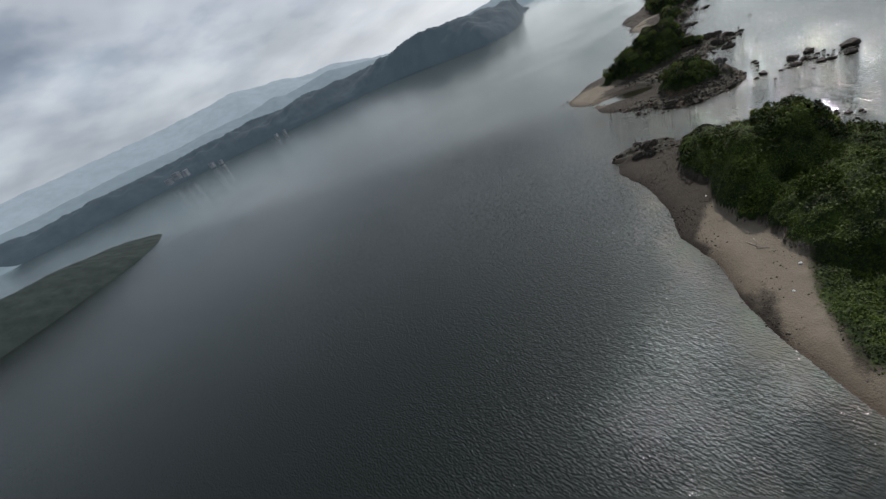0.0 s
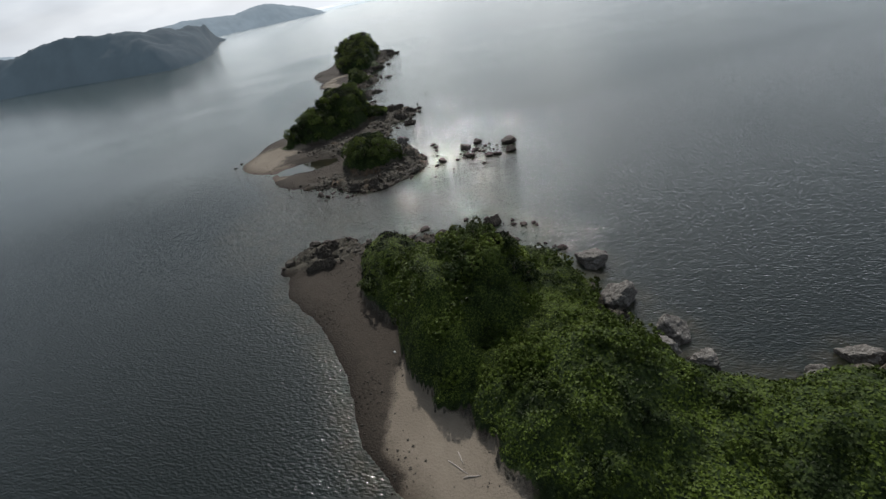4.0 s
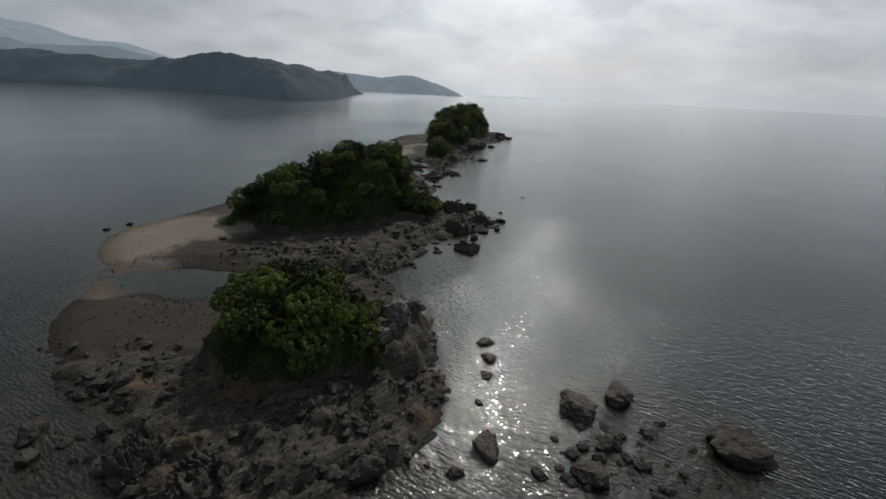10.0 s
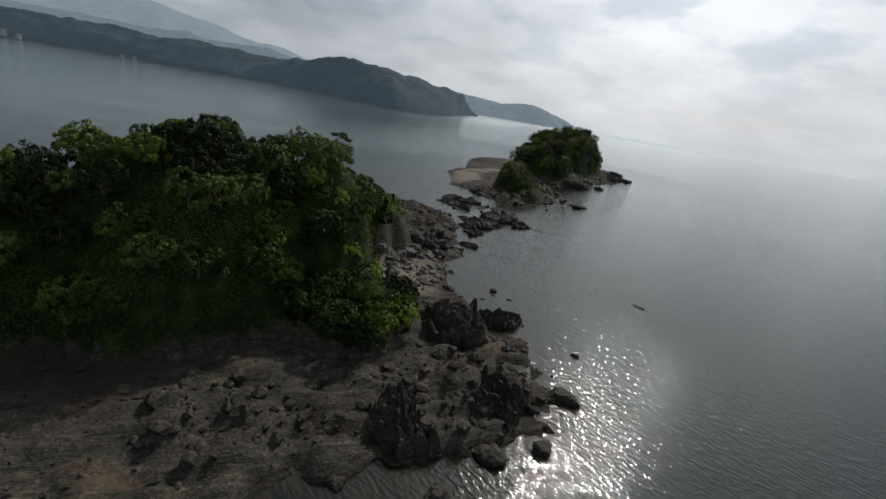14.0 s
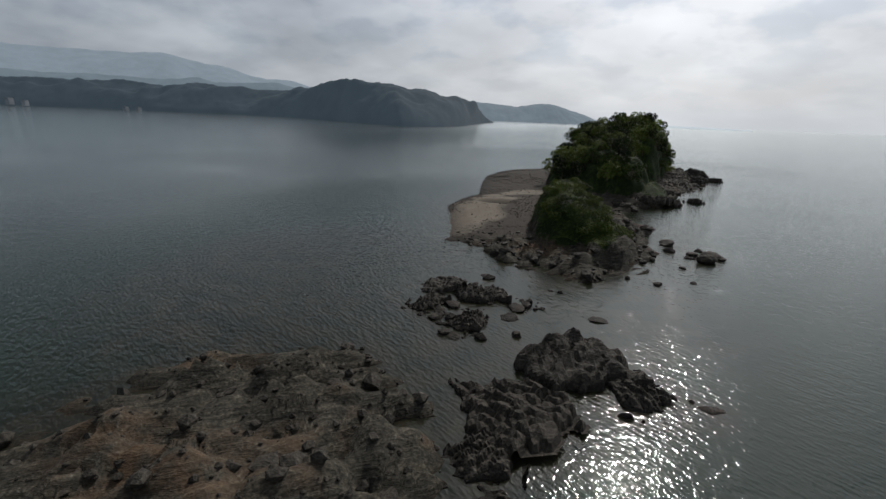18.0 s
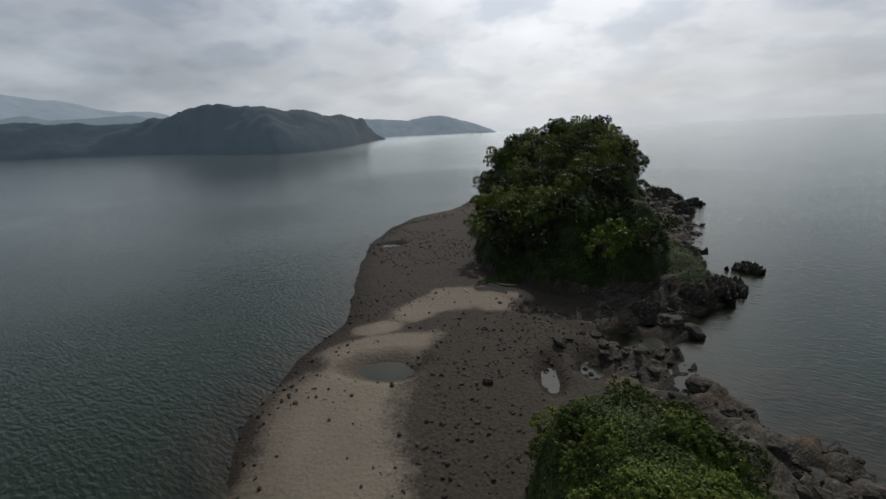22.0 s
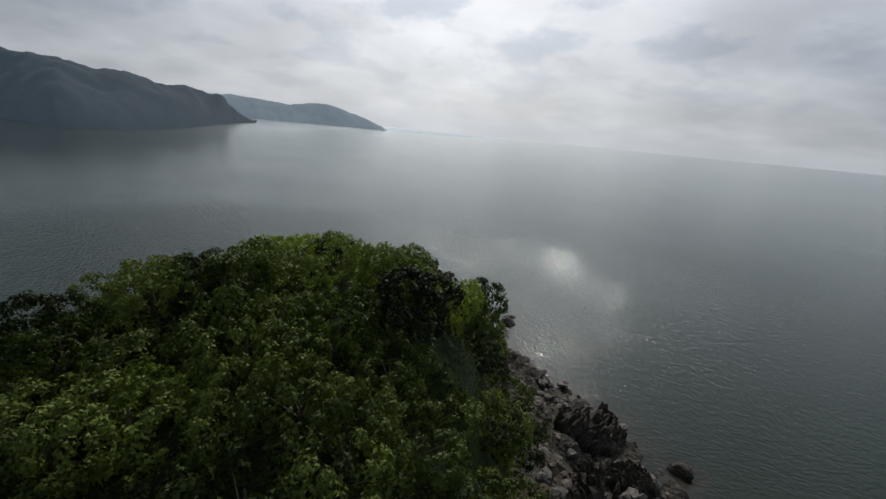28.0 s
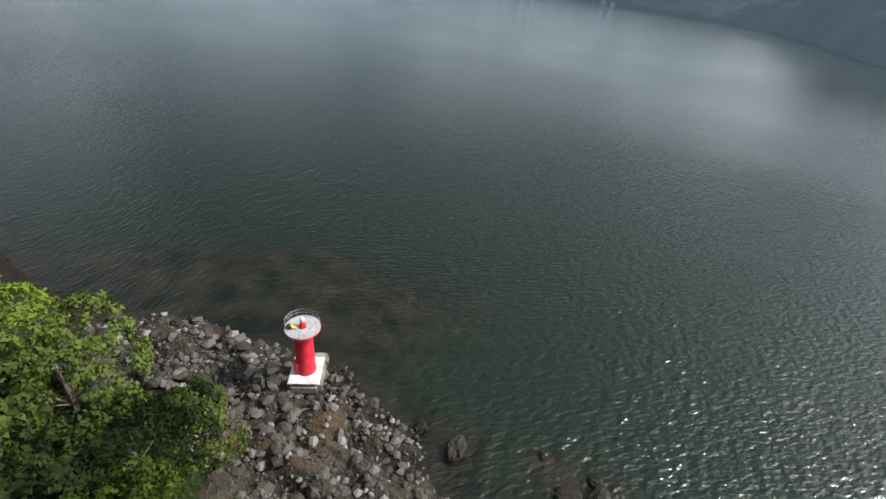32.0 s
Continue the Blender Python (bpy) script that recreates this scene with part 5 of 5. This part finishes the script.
def windswept_pine(x, y, z, lean, size, label):
    """A leaning pine with bare limbs and a few flat needle pads."""
    tree = new("pine_tree")
    tree.matrix_world = pose(x, y, z, 0, 0, lean) @ Matrix.Scale(size, 4)
    verts, faces = limb([(0, 0, -1.5, 0.28), (0.6, 0, 1.2, 0.22), (1.6, 0.2, 2.6, 0.16), (2.9, 0.1, 3.8, 0.08)], 7)
    tips = [(2.9, 0.1, 4.0), (3.6, 1.0, 3.2), (2.4, -1.4, 3.4), (1.2, 0.9, 3.6), (4.2, -0.4, 2.7)]
    for tx, ty, tz in tips[1:]:
        more, less = limb([(1.3, 0.1, 2.1, 0.10), ((1.3 + tx) / 2, ty * 0.6, (2.1 + tz) / 2 - 0.1, 0.06), (tx, ty, tz, 0.02)], 5)
        faces += [tuple(i + len(verts) for i in f) for f in less]
        verts += more
    part("trunk", verts, faces, BARK, tree)
    rng = np.random.default_rng(77)
    for tx, ty, tz in tips:
        d = rng.normal(0, 1, (170, 3))
        d /= np.linalg.norm(d, axis=1)[:, None]
        pad = new("needle_pad", quad_mesh("needle_pad", leaf_cards(d * (0.95, 0.95, 0.38), d, 0.20, rng), PINE))
        pad.parent = tree
        pad.location = (tx, ty, tz)
    return tagged(tree, label, "tree")


windswept_pine(19.4, 805.3, float(height_at(19.4, 805.3)) + 1.5, -10, 1.3, "windswept pine leaning out from the cliff top")
windswept_pine(-10.7, 476.8, float(height_at(-10.7, 476.8)) + 2.2, 60, 0.8, "sparse open-crowned pine above the wood")


# ---- lighthouse ----
RED = plain_material("red_paint", (0.42, 0.018, 0.030), (0.60, 0.035, 0.05), 1.2, 0.45, 0.01)
WHITE = plain_material("white_paint", (0.40, 0.38, 0.36), (0.64, 0.62, 0.60), 1.0, 0.6, 0.02)
CONCRETE = plain_material("stained_concrete", (0.10, 0.088, 0.072), (0.26, 0.235, 0.20), 0.9, 0.85, 0.05)
GREY_DECK = plain_material("deck_paint", (0.26, 0.255, 0.26), (0.38, 0.38, 0.385), 1.4, 0.6, 0.01)
STEEL = plain_material("galvanised_rail", (0.30, 0.31, 0.31), (0.45, 0.46, 0.46), 6.0, 0.4, 0.0, in_Metallic=0.6)
DARK = plain_material("dark_opening", (0.03, 0.028, 0.026), (0.06, 0.05, 0.05), 3.0, 0.8, 0.0)
YELLOW = plain_material("faded_yellow", (0.42, 0.30, 0.08), (0.58, 0.42, 0.14), 3.0, 0.6, 0.0)


def lathe(profile, sides=40):
    """A turned shape from rows of (radius, height), closed at both ends."""
    verts, faces = [], []
    for r, z in profile:
        verts += [(r * math.cos(6.28319 * k / sides), r * math.sin(6.28319 * k / sides), z) for k in range(sides)]
    for i in range(len(profile) - 1):
        for k in range(sides):
            a, b = i * sides + k, i * sides + (k + 1) % sides
            faces.append((a, b, b + sides, a + sides))
    faces += [tuple(range(sides))[::-1], tuple(range((len(profile) - 1) * sides, len(profile) * sides))]
    return verts, faces


def block(size, centre, bevel=0.03):
    bm = bmesh.new()
    bmesh.ops.create_cube(bm, size=1.0, matrix=Matrix.Translation(centre) @ Matrix.Diagonal((*size, 1)))
    if bevel:
        bmesh.ops.bevel(bm, geom=list(bm.edges), offset=bevel, segments=2, affect="EDGES")
    return bm


def build_lighthouse(x, y, z):
    house = tagged(new("lighthouse"), "small red lighthouse with a white round gallery on a concrete plinth", "lighthouse")
    house.matrix_world = pose(x, y, z, 0, 0, 0)
    slab = from_bm("plinth", block((4.6, 4.0, 1.9), (0.2, 0.1, 0.0), 0.5), CONCRETE, house, "stained rounded concrete plinth")
    from_bm("plinth_cap", block((4.3, 3.7, 0.14), (0.2, 0.1, 1.0), 0.05), WHITE, slab, "chipped white painted top")
    from_bm("landing", block((1.6, 2.6, 1.5), (-2.6, 0.9, -0.25), 0.25), CONCRETE, house)
    part("tower", *lathe([(1.22, 1.05), (1.15, 1.5), (1.10, 3.0), (1.06, 5.4), (1.08, 6.4), (1.25, 6.9), (1.75, 7.45), (2.0, 7.7), (2.0, 7.86)]), RED, house, "faded red painted tower", True)
    part("gallery_deck", *lathe([(1.98, 7.862), (1.98, 7.95), (1.9, 7.97)]), GREY_DECK, house, "pale grey round deck")
    for k in range(12):
        a = 6.28319 * k / 12
        post, faces = limb([(1.92 * math.cos(a), 1.92 * math.sin(a), 7.95, 0.014), (1.92 * math.cos(a), 1.92 * math.sin(a), 8.9, 0.014)], 6)
        part("rail_post", post, faces, STEEL, house)
    for h in (8.45, 8.92):
        bm = bmesh.new()
        rings = [[bm.verts.new(((1.92 + 0.016 * math.cos(p)) * math.cos(a), (1.92 + 0.016 * math.cos(p)) * math.sin(a), h + 0.016 * math.sin(p))) for p in (0, 1.57, 3.14, 4.71)] for a in np.linspace(0, 6.28319, 41)[:-1]]
        for i in range(40):
            for k in range(4):
                bm.faces.new((rings[i][k], rings[(i + 1) % 40][k], rings[(i + 1) % 40][(k + 1) % 4], rings[i][(k + 1) % 4]))
        from_bm("rail", bm, STEEL, house, "thin galvanised rail")
    lamp = part("lantern_base", *lathe([(0.42, 7.965), (0.40, 8.2), (0.26, 8.35), (0.24, 8.8)], 20), RED, house, "red lantern pedestal", True)
    part("lantern", *lathe([(0.24, 8.802), (0.27, 8.9), (0.26, 9.15), (0.12, 9.3)], 20), WHITE, lamp, "small white lantern", True)
    panel = from_bm("solar_panel", block((0.9, 0.06, 0.7), (0, 0, 0), 0.01), YELLOW, house, "faded yellow panel")
    panel.matrix_local = pose(0.2, -0.95, 8.25, 55, 0, 20)
    from_bm("battery_box", block((0.55, 0.4, 0.4), (0.25, -1.5, 8.15), 0.03), DARK, house, "dark equipment box")
    hood = from_bm("doorway", block((0.95, 0.5, 1.95), (0, 0, 0), 0.12), RED, house, "raised red door surround")
    hood.matrix_local = pose(0.62, -0.98, 2.0, 0, 0, 32)
    door = from_bm("door", block((0.62, 0.06, 1.6), (0, -0.265, -0.1), 0.02), GREY_DECK, hood, "small grey metal door")
    from_bm("door_handle", block((0.05, 0.06, 0.14), (0.22, -0.32, -0.1), 0.01), DARK, hood)
    from_bm("cable", block((0.08, 0.08, 5.0), (-0.9, -0.72, 3.9), 0.02), DARK, house)
    return house


build_lighthouse(-37.1, 868.5, 2.1)


# ---- driftwood and litter ----
def driftwood(x, y, length, turn, label):
    bm_verts, faces = limb([(0, 0, -length / 2, 0.09), (0.06, 0.03, -length / 6, 0.15), (-0.05, 0.02, length / 5, 0.13), (0.05, 0, length / 2, 0.05)], 8)
    faces += [tuple(range(8))[::-1], tuple(range(24, 32))]
    ob = part("driftwood_log", bm_verts, faces, DRIFT, None, "", True)
    ob.matrix_world = pose(x, y, float(height_at(x, y)) + 0.12, 90, 0, turn)
    return tagged(ob, label, "driftwood", "driftwood on the beaches")


for x, y, length, turn in [(8.4, 149.8, 6, 40), (10.9, 146.9, 4, 80), (9.4, 151.7, 3.5, 10), (35.2, 102.4, 7, 70), (37.2, 99.5, 5, 20), (32.1, 105.4, 4, 110), (-27.2, 720, 4, 60), (-30.4, 719.3, 3, 100), (-25.1, 720.9, 5, 85), (-33.7, 717.5, 2.5, 30), (-25.2, 422.3, 4, 75), (-20.2, 424.2, 3, 20)]:
    driftwood(x, y, length, turn, "bleached driftwood log lying on the beach")
for x, y, size in [(41.2, 105.4, 0.9), (33.2, 96.5, 0.8), (18.9, 136.3, 0.7), (15, 123.7, 0.5), (-2.6, 189.8, 0.5)]:
    float_block = from_bm("foam_float", block((size * 1.4, size * 0.8, size * 0.7), (0, 0, 0), 0.12 * size), FOAM)
    float_block.matrix_world = pose(x, y, float(height_at(x, y)) + size * 0.28, 6, 4, 40 * size * 7)
    tagged(float_block, "washed-up white foam float on the beach", "float", "washed-up floats")


# ---- buildings on the far shore ----
FACADE = plain_material("pale_facade", (0.25, 0.27, 0.29), (0.34, 0.355, 0.37), 0.05, 0.8, 0.0)
ROOF = plain_material("grey_roof", (0.22, 0.23, 0.25), (0.32, 0.33, 0.35), 0.05, 0.8, 0.0)
PANE = plain_material("dark_window", (0.10, 0.12, 0.14), (0.15, 0.17, 0.19), 0.1, 0.2, 0.0)


def far_building(x, y, z, wide, deep, storeys, label):
    house = tagged(new("apartment_building"), label, "building", "buildings on the far shore")
    tall = storeys * 3.2
    house.matrix_world = pose(x, y, z, 0, 0, math.degrees(math.atan2(x, -(y - 300))) * 0)
    from_bm("wall", block((wide, deep, tall + 12), (0, 0, tall / 2 - 6), 0.1), FACADE, house)
    from_bm("roof", block((wide + 1.5, deep + 1.5, 0.8), (0, 0, tall + 0.41), 0.1), ROOF, house)
    for s in range(storeys):
        for k in range(int(wide // 7)):
            from_bm("window", block((4.2, 0.3, 1.8), (-wide / 2 + 4 + 7 * k, -deep / 2 - 0.1, 1.7 + 3.2 * s), 0), PANE, house)


for x, y, z, wide, deep, storeys in [(-2034, 1217, 40, 46, 16, 6), (-2085, 1200, 34, 36, 16, 4), (-1985, 1232, 36, 32, 16, 5), (-1925, 1330, 18, 24, 14, 3), (-1900, 1360, 15, 20, 12, 2), (-1700, 1560, 6, 14, 12, 2), (-1660, 1580, 6, 12, 12, 2)]:
    far_building(x, y, z, wide, deep, storeys, "pale multi-storey resort building below the forested hills" if storeys > 3 else "small pale house by the far shore")
